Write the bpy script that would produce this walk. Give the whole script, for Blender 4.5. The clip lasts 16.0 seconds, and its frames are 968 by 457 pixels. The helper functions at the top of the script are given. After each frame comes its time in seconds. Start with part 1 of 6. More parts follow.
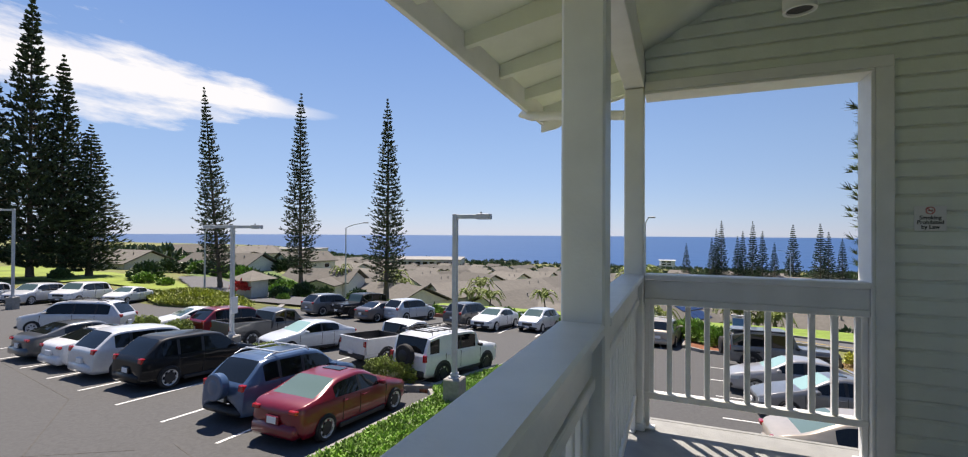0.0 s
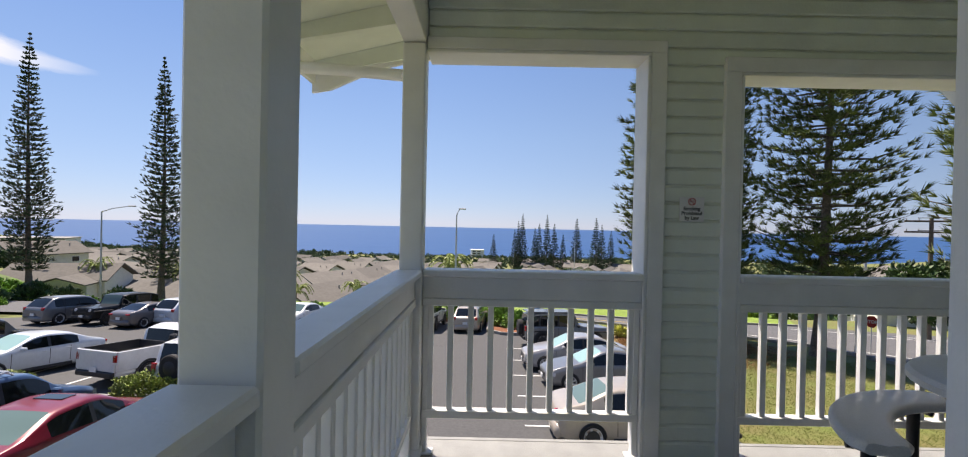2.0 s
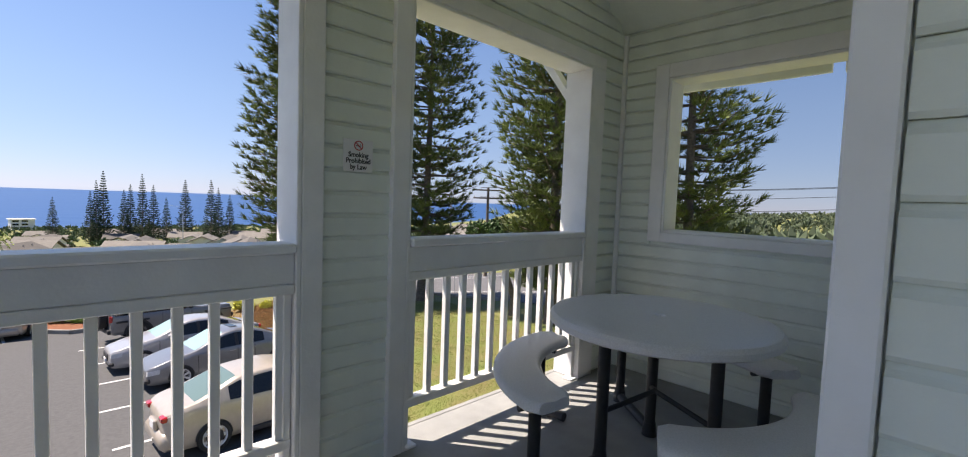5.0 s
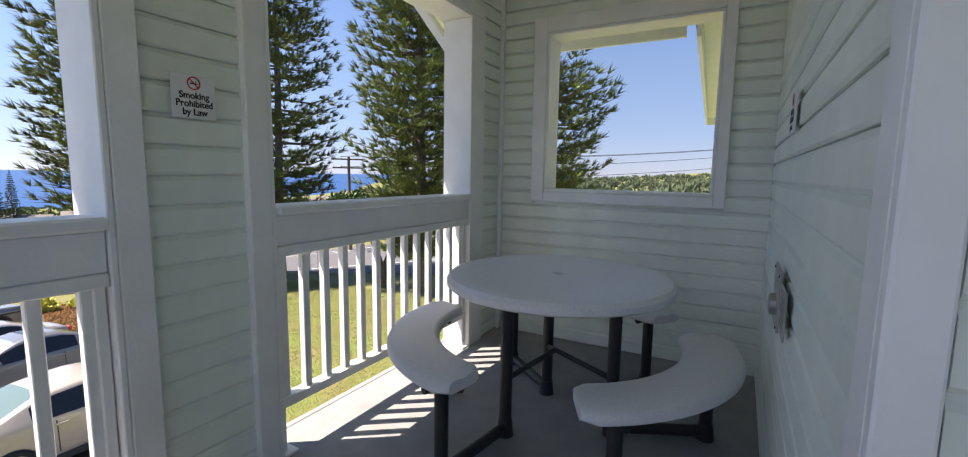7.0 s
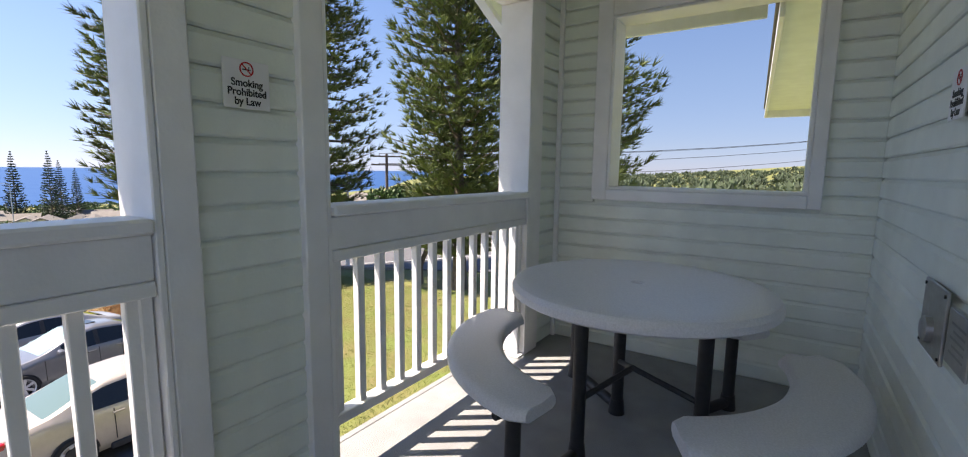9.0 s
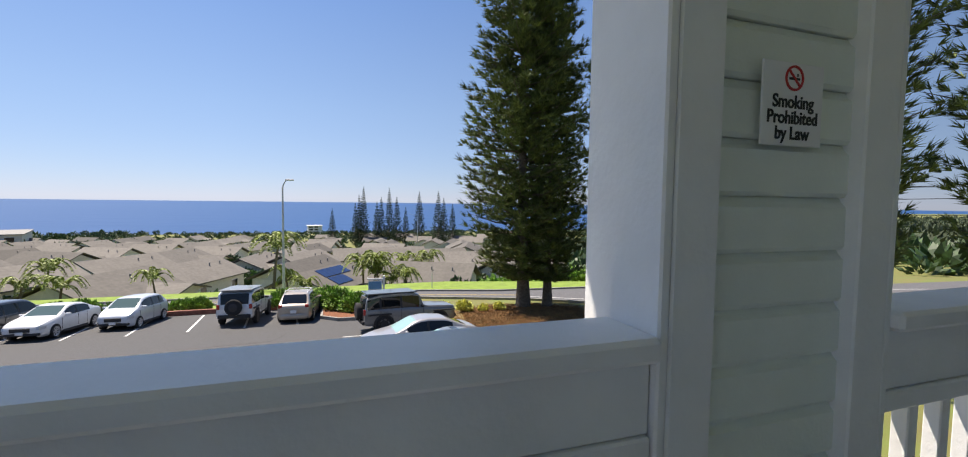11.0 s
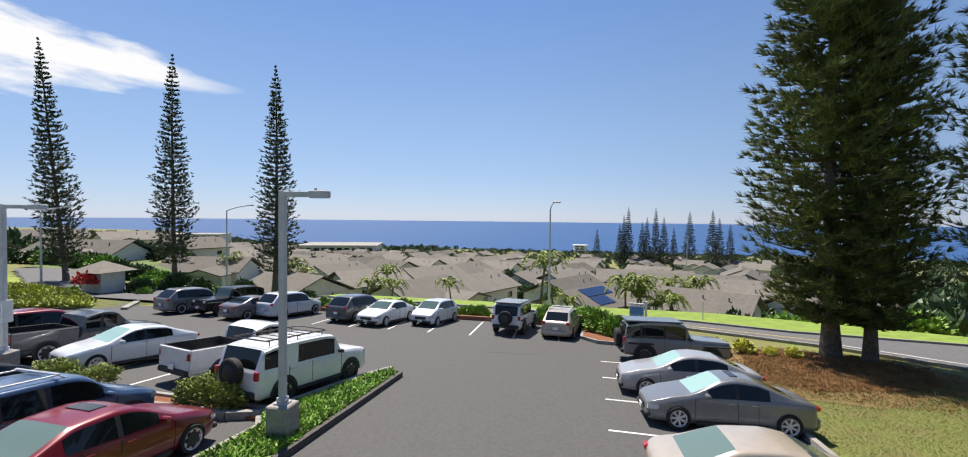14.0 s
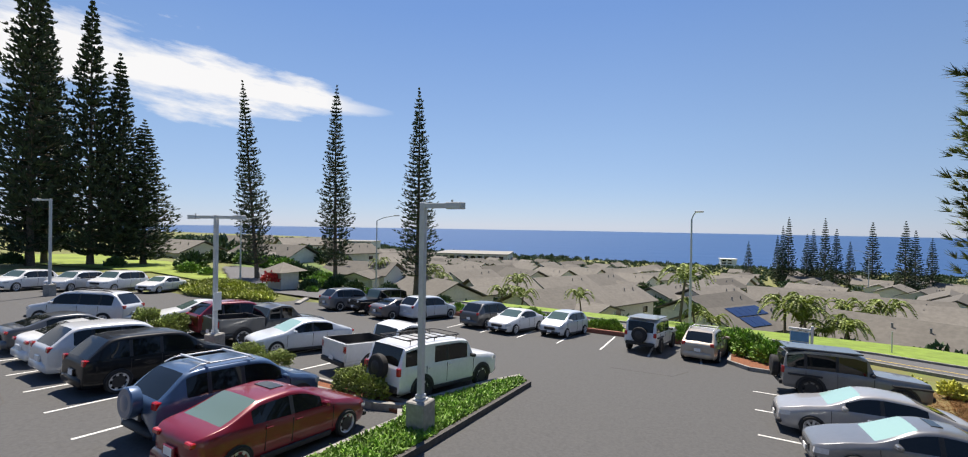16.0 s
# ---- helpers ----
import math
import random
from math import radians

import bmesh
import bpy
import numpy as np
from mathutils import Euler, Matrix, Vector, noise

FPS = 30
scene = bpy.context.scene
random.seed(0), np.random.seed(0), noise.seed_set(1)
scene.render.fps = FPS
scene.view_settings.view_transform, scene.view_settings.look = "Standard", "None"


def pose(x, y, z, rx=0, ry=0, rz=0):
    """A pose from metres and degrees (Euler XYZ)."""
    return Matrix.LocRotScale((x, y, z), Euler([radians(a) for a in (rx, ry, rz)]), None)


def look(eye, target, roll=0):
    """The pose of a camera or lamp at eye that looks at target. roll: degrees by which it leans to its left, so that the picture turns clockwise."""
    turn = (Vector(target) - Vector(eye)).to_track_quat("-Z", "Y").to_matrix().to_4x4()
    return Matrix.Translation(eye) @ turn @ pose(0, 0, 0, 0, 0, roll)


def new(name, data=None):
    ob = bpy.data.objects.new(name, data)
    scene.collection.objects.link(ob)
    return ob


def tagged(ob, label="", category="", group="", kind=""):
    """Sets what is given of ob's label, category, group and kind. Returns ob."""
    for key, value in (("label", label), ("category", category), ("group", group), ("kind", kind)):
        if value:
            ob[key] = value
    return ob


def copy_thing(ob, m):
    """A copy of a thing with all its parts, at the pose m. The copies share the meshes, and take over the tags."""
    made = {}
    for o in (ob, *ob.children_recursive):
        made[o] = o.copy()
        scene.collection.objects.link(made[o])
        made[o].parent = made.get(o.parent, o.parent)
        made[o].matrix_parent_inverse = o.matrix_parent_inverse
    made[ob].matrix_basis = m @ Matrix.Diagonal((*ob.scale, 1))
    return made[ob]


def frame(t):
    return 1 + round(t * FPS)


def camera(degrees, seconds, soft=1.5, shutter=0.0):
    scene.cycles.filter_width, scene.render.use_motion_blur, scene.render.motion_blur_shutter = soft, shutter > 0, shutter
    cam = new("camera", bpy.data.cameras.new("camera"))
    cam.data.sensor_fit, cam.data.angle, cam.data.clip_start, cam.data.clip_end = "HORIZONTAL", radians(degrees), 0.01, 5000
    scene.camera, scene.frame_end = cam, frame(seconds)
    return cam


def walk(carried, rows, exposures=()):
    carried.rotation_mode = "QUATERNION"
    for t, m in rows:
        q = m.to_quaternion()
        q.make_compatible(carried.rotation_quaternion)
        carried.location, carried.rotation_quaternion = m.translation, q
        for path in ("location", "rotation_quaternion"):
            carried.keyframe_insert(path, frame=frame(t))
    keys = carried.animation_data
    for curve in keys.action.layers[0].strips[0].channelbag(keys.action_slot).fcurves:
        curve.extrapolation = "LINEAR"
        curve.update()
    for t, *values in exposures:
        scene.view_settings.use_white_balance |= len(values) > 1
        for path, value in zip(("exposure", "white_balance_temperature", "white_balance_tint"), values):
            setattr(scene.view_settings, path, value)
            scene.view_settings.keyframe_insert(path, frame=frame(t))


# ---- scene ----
cam = camera(92.8, 16.0, soft=1.1)
PATH = [
    (0, (0.266, -3.4, 1.354), (-0.504, -1.554, 1.37), 0.3),
    (0.5, (0.301, -3.241, 1.349), (-0.334, -1.344, 1.37), 0.4),
    (1, (0.318, -3.016, 1.346), (-0.133, -1.068, 1.363), 0.7),
    (1.5, (0.355, -2.847, 1.343), (0.115, -0.862, 1.345), 1.0),
    (2, (0.416, -2.663, 1.334), (0.409, -0.663, 1.317), 1.2),
    (2.5, (0.466, -2.49, 1.323), (0.695, -0.503, 1.291), 1.4),
    (3, (0.463, -2.359, 1.325), (0.966, -0.424, 1.28), 1.5),
    (3.5, (0.474, -2.218, 1.318), (1.222, -0.364, 1.256), 1.3),
    (4, (0.517, -2.09, 1.308), (1.428, -0.312, 1.223), 1.3),
    (4.5, (0.555, -1.971, 1.297), (1.705, -0.338, 1.194), 1.6),
    (5, (0.575, -1.876, 1.272), (1.966, -0.445, 1.149), 2.1),
    (5.2, (0.58, -1.838, 1.268), (2.059, -0.497, 1.136), 2.2),
    (7.3, (0.716, -1.603, 1.207), (2.455, -0.647, 0.961), 0.9),
    (7.5, (0.73, -1.592, 1.205), (2.467, -0.633, 0.952), 0.9),
    (8, (0.776, -1.537, 1.202), (2.513, -0.583, 0.933), 1.1),
    (8.5, (0.813, -1.459, 1.207), (2.549, -0.504, 0.938), 1.2),
    (9, (0.804, -1.386, 1.208), (2.462, -0.298, 0.952), 0.8),
    (9.5, (0.792, -1.221, 1.223), (2.243, 0.134, 0.981), 0.1),
    (10, (0.841, -1.035, 1.241), (1.961, 0.611, 1.051), 0.0),
    (10.2, (0.834, -0.958, 1.243), (1.861, 0.75, 1.073), 0.0),
    (12.3, (0.838, -0.130, 1.346), (0.983, 1.862, 1.249), 1.9),
    (12.5, (0.848, -0.100, 1.349), (0.951, 1.895, 1.261), 1.8),
    (13, (0.9, -0.075, 1.312), (0.923, 1.923, 1.249), 1.4),
    (13.5, (0.948, -0.070, 1.329), (0.773, 1.922, 1.276), 1.0),
    (14, (1.019, -0.070, 1.317), (0.573, 1.879, 1.272), 0.6),
    (14.5, (1.032, -0.070, 1.342), (0.39, 1.823, 1.303), 0.4),
    (15, (1.016, -0.070, 1.333), (0.219, 1.764, 1.309), 0.5),
    (15.5, (1.013, -0.075, 1.337), (0.111, 1.711, 1.323), 0.8),
    (16, (1.034, -0.080, 1.332), (0.065, 1.669, 1.322), 0.9),
]
walk(cam, [(t, look(eye, target, roll)) for t, eye, target, roll in PATH], [
    (0, 0.64, 7050, 14), (2, 0.76, 7150, 16), (3.5, 0.90, 7200, 17), (5, 1.03, 7150, 17), (7.3, 1.42, 7150, 19), (8.7, 1.42, 7150, 19), (9.5, 1.2, 7100, 19), (10.2, 1.0, 7100, 17), (12.3, 0.55, 7000, 11), (13.5, 0.60, 7000, 11), (14.7, 0.70, 7000, 11), (15.3, 0.68, 7000, 11), (16, 0.58, 7000, 11)])

# world, sun and exposure
world = bpy.data.worlds.new("sky")
scene.world = world
world.use_nodes = True
wn, wl = world.node_tree.nodes, world.node_tree.links
sky = wn.new("ShaderNodeTexSky")
sky.sky_type = "NISHITA"
sky.sun_disc = False
SUN_DIR = Vector((-0.60, 0.80, 1.75)).normalized()
sky.sun_elevation = math.asin(SUN_DIR.z)
sky.sun_rotation = math.atan2(SUN_DIR.x, SUN_DIR.y)
sky.air_density, sky.dust_density, sky.ozone_density, sky.altitude = 1.0, 0.0, 3.0, 600
back = wn["Background"]
back.inputs["Strength"].default_value = 0.088
# thin cloud streaks low in the sky to the south-west
sepd = wn.new("ShaderNodeSeparateXYZ")
tc = wn.new("ShaderNodeTexCoord")
wl.new(tc.outputs["Generated"], sepd.inputs[0])


def wmath(op, a, b=None, c=None):
    n = wn.new("ShaderNodeMath")
    n.operation = op
    for i, v in enumerate((a, b, c)):
        if v is None:
            continue
        if isinstance(v, (int, float)):
            n.inputs[i].default_value = v
        else:
            wl.new(v, n.inputs[i])
    return n.outputs[0]


az = wmath("ARCTAN2", wmath("MULTIPLY", sepd.outputs["X"], -1), sepd.outputs["Y"])
el = wmath("ARCSINE", sepd.outputs["Z"])
comb = wn.new("ShaderNodeCombineXYZ")
wl.new(wmath("MULTIPLY", az, 5.0), comb.inputs[0])
wl.new(wmath("ADD", wmath("MULTIPLY", el, 19.0), wmath("MULTIPLY", az, -1.6)), comb.inputs[1])
cn = wn.new("ShaderNodeTexNoise")
cn.inputs["Scale"].default_value = 1.3
cn.inputs["Detail"].default_value = 7
cn.inputs["Roughness"].default_value = 0.6
wl.new(comb.outputs[0], cn.inputs["Vector"])
# streak axis: sinks from high on one side to lower on the other
axis = wmath("ADD", wmath("MULTIPLY", wmath("SUBTRACT", az, 0.76), 0.06), 0.236)
across = wmath("ABSOLUTE", wmath("SUBTRACT", el, axis))
wide = wmath("MINIMUM", wmath("MAXIMUM", wmath("MULTIPLY", wmath("SUBTRACT", az, 0.68), 0.20), 0.006), 0.07)
band = wmath("SUBTRACT", 1.0, wmath("DIVIDE", across, wide))
band = wmath("MAXIMUM", band, -1.0)
dens = wmath("ADD", wmath("MULTIPLY", wmath("SUBTRACT", cn.outputs["Fac"], 0.44), 3.6), wmath("MULTIPLY", band, 1.5))
gate = wn.new("ShaderNodeMapRange")
wl.new(az, gate.inputs["Value"])
gate.inputs["From Min"].default_value, gate.inputs["From Max"].default_value = 0.70, 0.84
gate2 = wn.new("ShaderNodeMapRange")
wl.new(az, gate2.inputs["Value"])
gate2.inputs["From Min"].default_value, gate2.inputs["From Max"].default_value = 1.9, 1.5
ramp = wn.new("ShaderNodeMapRange")
wl.new(dens, ramp.inputs["Value"])
ramp.inputs["From Min"].default_value, ramp.inputs["From Max"].default_value = 0.25, 1.2
fac = wmath("MULTIPLY", wmath("MULTIPLY", ramp.outputs[0], gate.outputs[0]), gate2.outputs[0])
wmix = wn.new("ShaderNodeMixRGB")
wl.new(fac, wmix.inputs[0])
tint = wn.new("ShaderNodeMixRGB")
tint.blend_type = "MULTIPLY"
tint.inputs[0].default_value = 1
tint.inputs[2].default_value = (1.0, 0.95, 1.06, 1)
wl.new(sky.outputs[0], tint.inputs[1])
# the haze of the trade-wind sky: pale over the sea, deeper blue above
grad = wn.new("ShaderNodeValToRGB")
ge = wmath("DIVIDE", el, 1.2)
wl.new(ge, grad.inputs[0])
cr = grad.color_ramp
cr.elements[0].position, cr.elements[0].color = 0.0, (2.4, 3.75, 6.0, 1)
cr.elements[1].position, cr.elements[1].color = 1.0, (0.55, 1.6, 4.6, 1)
for pp, cc in ((0.15, (2.0, 3.45, 5.9, 1)), (0.36, (1.15, 2.5, 5.6, 1))):
    cr.elements.new(pp).color = cc
hz = wn.new("ShaderNodeMixRGB")
hz.inputs[0].default_value = 0.71
wl.new(tint.outputs[0], hz.inputs[1])
wl.new(grad.outputs[0], hz.inputs[2])
away = wn.new("ShaderNodeMapRange")
wl.new(wmath("COSINE", wmath("SUBTRACT", az, math.atan2(-SUN_DIR.x, SUN_DIR.y))), away.inputs["Value"])
away.inputs["From Min"].default_value, away.inputs["From Max"].default_value = -0.3, 0.9
away.inputs["To Min"].default_value, away.inputs["To Max"].default_value = 0.62, 1.0
deep = wn.new("ShaderNodeMixRGB")
deep.blend_type = "MULTIPLY"
deep.inputs[0].default_value = 1
wl.new(hz.outputs[0], deep.inputs[1])
wl.new(away.outputs[0], deep.inputs[2])
wl.new(deep.outputs[0], wmix.inputs[1])
wmix.inputs[2].default_value = (6.9, 7.2, 7.7, 1)
wl.new(wmix.outputs[0], back.inputs["Color"])

sun = new("sun", bpy.data.lights.new("sun", "SUN"))
sun.data.energy, sun.data.angle, sun.data.color = 5.0, radians(0.53), (1.0, 0.95, 0.87)
sun.matrix_world = look(SUN_DIR * 80, (0, 0, 0))
scene.view_settings.exposure = 0.0

# materials


def mat(name, col, rough=0.6, metal=0.0, var=0.12, scale=4.0, bump=0.0, bscale=60.0, per=0.0, col2=None, detail=5, spec=None, stain=0.0, coat=0.0, mode="noise"):
    m = bpy.data.materials.new(name)
    m.use_nodes = True
    nt = m.node_tree
    N, L = nt.nodes, nt.links
    b = N["Principled BSDF"]
    b.inputs["Roughness"].default_value = rough
    b.inputs["Metallic"].default_value = metal
    b.inputs["Coat Weight"].default_value = coat
    if spec is not None:
        b.inputs["Specular IOR Level"].default_value = spec
    tcn = N.new("ShaderNodeTexCoord")
    n1 = N.new("ShaderNodeTexNoise")
    n1.inputs["Scale"].default_value = scale
    n1.inputs["Detail"].default_value = detail
    L.new(tcn.outputs["Object"], n1.inputs["Vector"])
    mx = N.new("ShaderNodeMixRGB")
    lo = col2 or tuple(c * (1 - var) for c in col)
    hi = col if col2 else tuple(min(1, c * (1 + var)) for c in col)
    mx.inputs[1].default_value = (*lo, 1)
    mx.inputs[2].default_value = (*hi, 1)
    mr = N.new("ShaderNodeMapRange")
    mr.inputs["From Min"].default_value, mr.inputs["From Max"].default_value = 0.32, 0.68
    L.new(n1.outputs["Fac"], mr.inputs["Value"])
    L.new(mr.outputs[0], mx.inputs[0])
    out = mx.outputs[0]
    if stain:
        n3 = N.new("ShaderNodeTexNoise")
        n3.inputs["Scale"].default_value = scale * 0.17
        n3.inputs["Detail"].default_value = 8
        n3.inputs["Roughness"].default_value = 0.65
        L.new(tcn.outputs["Object"], n3.inputs["Vector"])
        r3 = N.new("ShaderNodeMapRange")
        r3.inputs["From Min"].default_value, r3.inputs["From Max"].default_value = 0.4, 0.7
        r3.inputs["To Min"].default_value, r3.inputs["To Max"].default_value = 1.0, 1.0 - stain
        L.new(n3.outputs["Fac"], r3.inputs["Value"])
        ms = N.new("ShaderNodeMixRGB")
        ms.blend_type = "MULTIPLY"
        ms.inputs[0].default_value = 1
        L.new(out, ms.inputs[1])
        L.new(r3.outputs[0], ms.inputs[2])
        out = ms.outputs[0]
    if per:
        src = N.new("ShaderNodeObjectInfo").outputs["Random"] if per > 0 else N.new("ShaderNodeNewGeometry").outputs["Random Per Island"]
        rp = N.new("ShaderNodeMapRange")
        rp.inputs["To Min"].default_value, rp.inputs["To Max"].default_value = 1 - abs(per), 1 + abs(per)
        L.new(src, rp.inputs["Value"])
        mp = N.new("ShaderNodeMixRGB")
        mp.blend_type = "MULTIPLY"
        mp.inputs[0].default_value = 1
        L.new(out, mp.inputs[1])
        L.new(rp.outputs[0], mp.inputs[2])
        out = mp.outputs[0]
    L.new(out, b.inputs["Base Color"])
    if bump:
        n2 = N.new("ShaderNodeTexNoise")
        n2.inputs["Scale"].default_value = bscale
        n2.inputs["Detail"].default_value = 6
        L.new(tcn.outputs["Object"], n2.inputs["Vector"])
        bp = N.new("ShaderNodeBump")
        bp.inputs["Strength"].default_value = bump
        bp.inputs["Distance"].default_value = 0.02
        L.new(n2.outputs["Fac"], bp.inputs["Height"])
        L.new(bp.outputs[0], b.inputs["Normal"])
    return m


def glass(name, tint, rough=0.03):
    m = bpy.data.materials.new(name)
    m.use_nodes = True
    b = m.node_tree.nodes["Principled BSDF"]
    b.inputs["Base Color"].default_value = (*tint, 1)
    b.inputs["Roughness"].default_value = rough
    b.inputs["IOR"].default_value = 1.5
    return m


def paint(name, col, metal=0.0, rough=0.32):
    return mat(name, col, rough, metal, 0.04, 9.0, coat=0.8, stain=0.06)


SIDING = mat("pale_green_siding_paint", (0.79, 0.838, 0.765), 0.55, var=0.05, scale=5, bump=0.12, bscale=90, per=0.03, stain=0.08)
TRIM = mat("white_trim_paint", (0.86, 0.86, 0.85), 0.42, var=0.04, scale=6, bump=0.08, bscale=70, stain=0.08)
CEIL = mat("pale_green_ceiling_paint", (0.78, 0.82, 0.73), 0.6, var=0.04, scale=5, bump=0.08, stain=0.06)
DECK = mat("grey_deck_paint", (0.285, 0.29, 0.285), 0.62, var=0.10, scale=7, bump=0.35, bscale=180, stain=0.2)
TABLE = mat("speckled_grey_plastic", (0.70, 0.70, 0.72), 0.30, var=0.07, scale=160, detail=2, bump=0.06, bscale=150)
BLACK = mat("black_coated_steel", (0.022, 0.022, 0.025), 0.5, var=0.2, scale=30, bump=0.15)
STEEL = mat("brushed_steel", (0.42, 0.42, 0.42), 0.35, 0.9, 0.1, 40)
GALV = mat("grey_painted_pole", (0.52, 0.54, 0.56), 0.45, 0.2, 0.06, 8, stain=0.1)
ASPHALT = mat("dark_asphalt", (0.080, 0.080, 0.081), 0.88, var=0.06, scale=60, bump=0.12, bscale=300, stain=0.28, detail=8)
ROADM = mat("grey_road_asphalt", (0.115, 0.115, 0.12), 0.9, var=0.15, scale=20, bump=0.5, bscale=120, stain=0.25)
LINE = mat("white_road_paint", (0.62, 0.62, 0.60), 0.7, var=0.18, scale=14, bump=0.2)
YLINE = mat("yellow_road_paint", (0.60, 0.42, 0.08), 0.7, var=0.15, scale=14)
CONC = mat("grey_concrete", (0.30, 0.29, 0.27), 0.85, var=0.14, scale=8, bump=0.4, bscale=60, stain=0.3)
REDKERB = mat("red_painted_kerb", (0.34, 0.13, 0.09), 0.75, var=0.2, scale=10, stain=0.3)
DARKK = mat("dark_kerb_stone", (0.07, 0.065, 0.06), 0.85, var=0.2, scale=10, bump=0.3)
MULCH = mat("red_brown_mulch", (0.20, 0.075, 0.035), 0.95, var=0.4, scale=18, bump=0.9, bscale=40)
BARK = mat("dark_grey_bark", (0.15, 0.12, 0.092), 0.92, var=0.4, scale=9, bump=1.0, bscale=22)
PINE = mat("dark_pine_foliage", (0.045, 0.068, 0.036), 0.75, var=0.45, scale=0.9, per=-0.45)
PINEN = mat("green_pine_foliage", (0.108, 0.142, 0.036), 0.7, var=0.5, scale=0.6, per=-0.5)
LEAF = mat("bright_green_leaf", (0.14, 0.26, 0.025), 0.6, var=0.4, scale=2.0, per=-0.4)
LEAFD = mat("dark_green_leaf", (0.035, 0.075, 0.018), 0.55, var=0.4, scale=2.0, per=-0.4)
LEAFY = mat("yellow_green_leaf", (0.50, 0.50, 0.08), 0.6, var=0.3, scale=2.0, per=-0.35)
HEDGE = mat("olive_hedge_leaf", (0.20, 0.25, 0.05), 0.6, var=0.4, scale=3.0, per=-0.4)
ROOF = mat("grey_brown_shingle", (0.150, 0.138, 0.120), 0.9, var=0.12, scale=2.5, per=0.32, stain=0.18, bump=0.3, bscale=14)
STUCCO = mat("cream_house_wall", (0.70, 0.69, 0.63), 0.85, var=0.06, scale=3, per=0.12, stain=0.1)
RED = mat("red_paint", (0.5, 0.02, 0.02), 0.5, var=0.08)
WHITE = mat("white_paint", (0.8, 0.8, 0.8), 0.45, var=0.04, stain=0.06)
INK = mat("black_ink", (0.015, 0.015, 0.015), 0.5, var=0.1)
GREYINK = mat("grey_ink", (0.25, 0.25, 0.25), 0.5, var=0.1)
BLUE = mat("blue_sign_paint", (0.12, 0.30, 0.55), 0.5, var=0.1)
SOLAR = mat("blue_solar_glass", (0.012, 0.022, 0.075), 0.12, var=0.2, scale=3, coat=0.6)
TYRE = mat("black_rubber", (0.018, 0.018, 0.019), 0.8, var=0.2, scale=20)
RIM = mat("silver_alloy", (0.62, 0.63, 0.65), 0.35, 0.35, 0.06, 12)
DRIM = mat("dark_alloy", (0.05, 0.05, 0.055), 0.4, 0.6, 0.1, 12)
PLAST = mat("black_plastic_trim", (0.025, 0.025, 0.027), 0.6, var=0.2, scale=14)
GLASS = glass("tinted_car_glass", (0.008, 0.010, 0.011))
WGLASS = glass("green_tinted_windscreen", (0.07, 0.11, 0.105))
SHADEG = glass("windscreen_with_silver_sunshade", (0.27, 0.43, 0.41), 0.1)
RGLASS = glass("pale_green_rear_glass", (0.11, 0.165, 0.15), 0.06)
HLAMP = mat("clear_headlamp", (0.6, 0.62, 0.65), 0.12, 0.2, 0.1, 20, coat=0.8)
TLAMP = mat("red_tail_lamp", (0.42, 0.012, 0.012), 0.2, 0.0, 0.1, 20, coat=0.8)

# building helpers


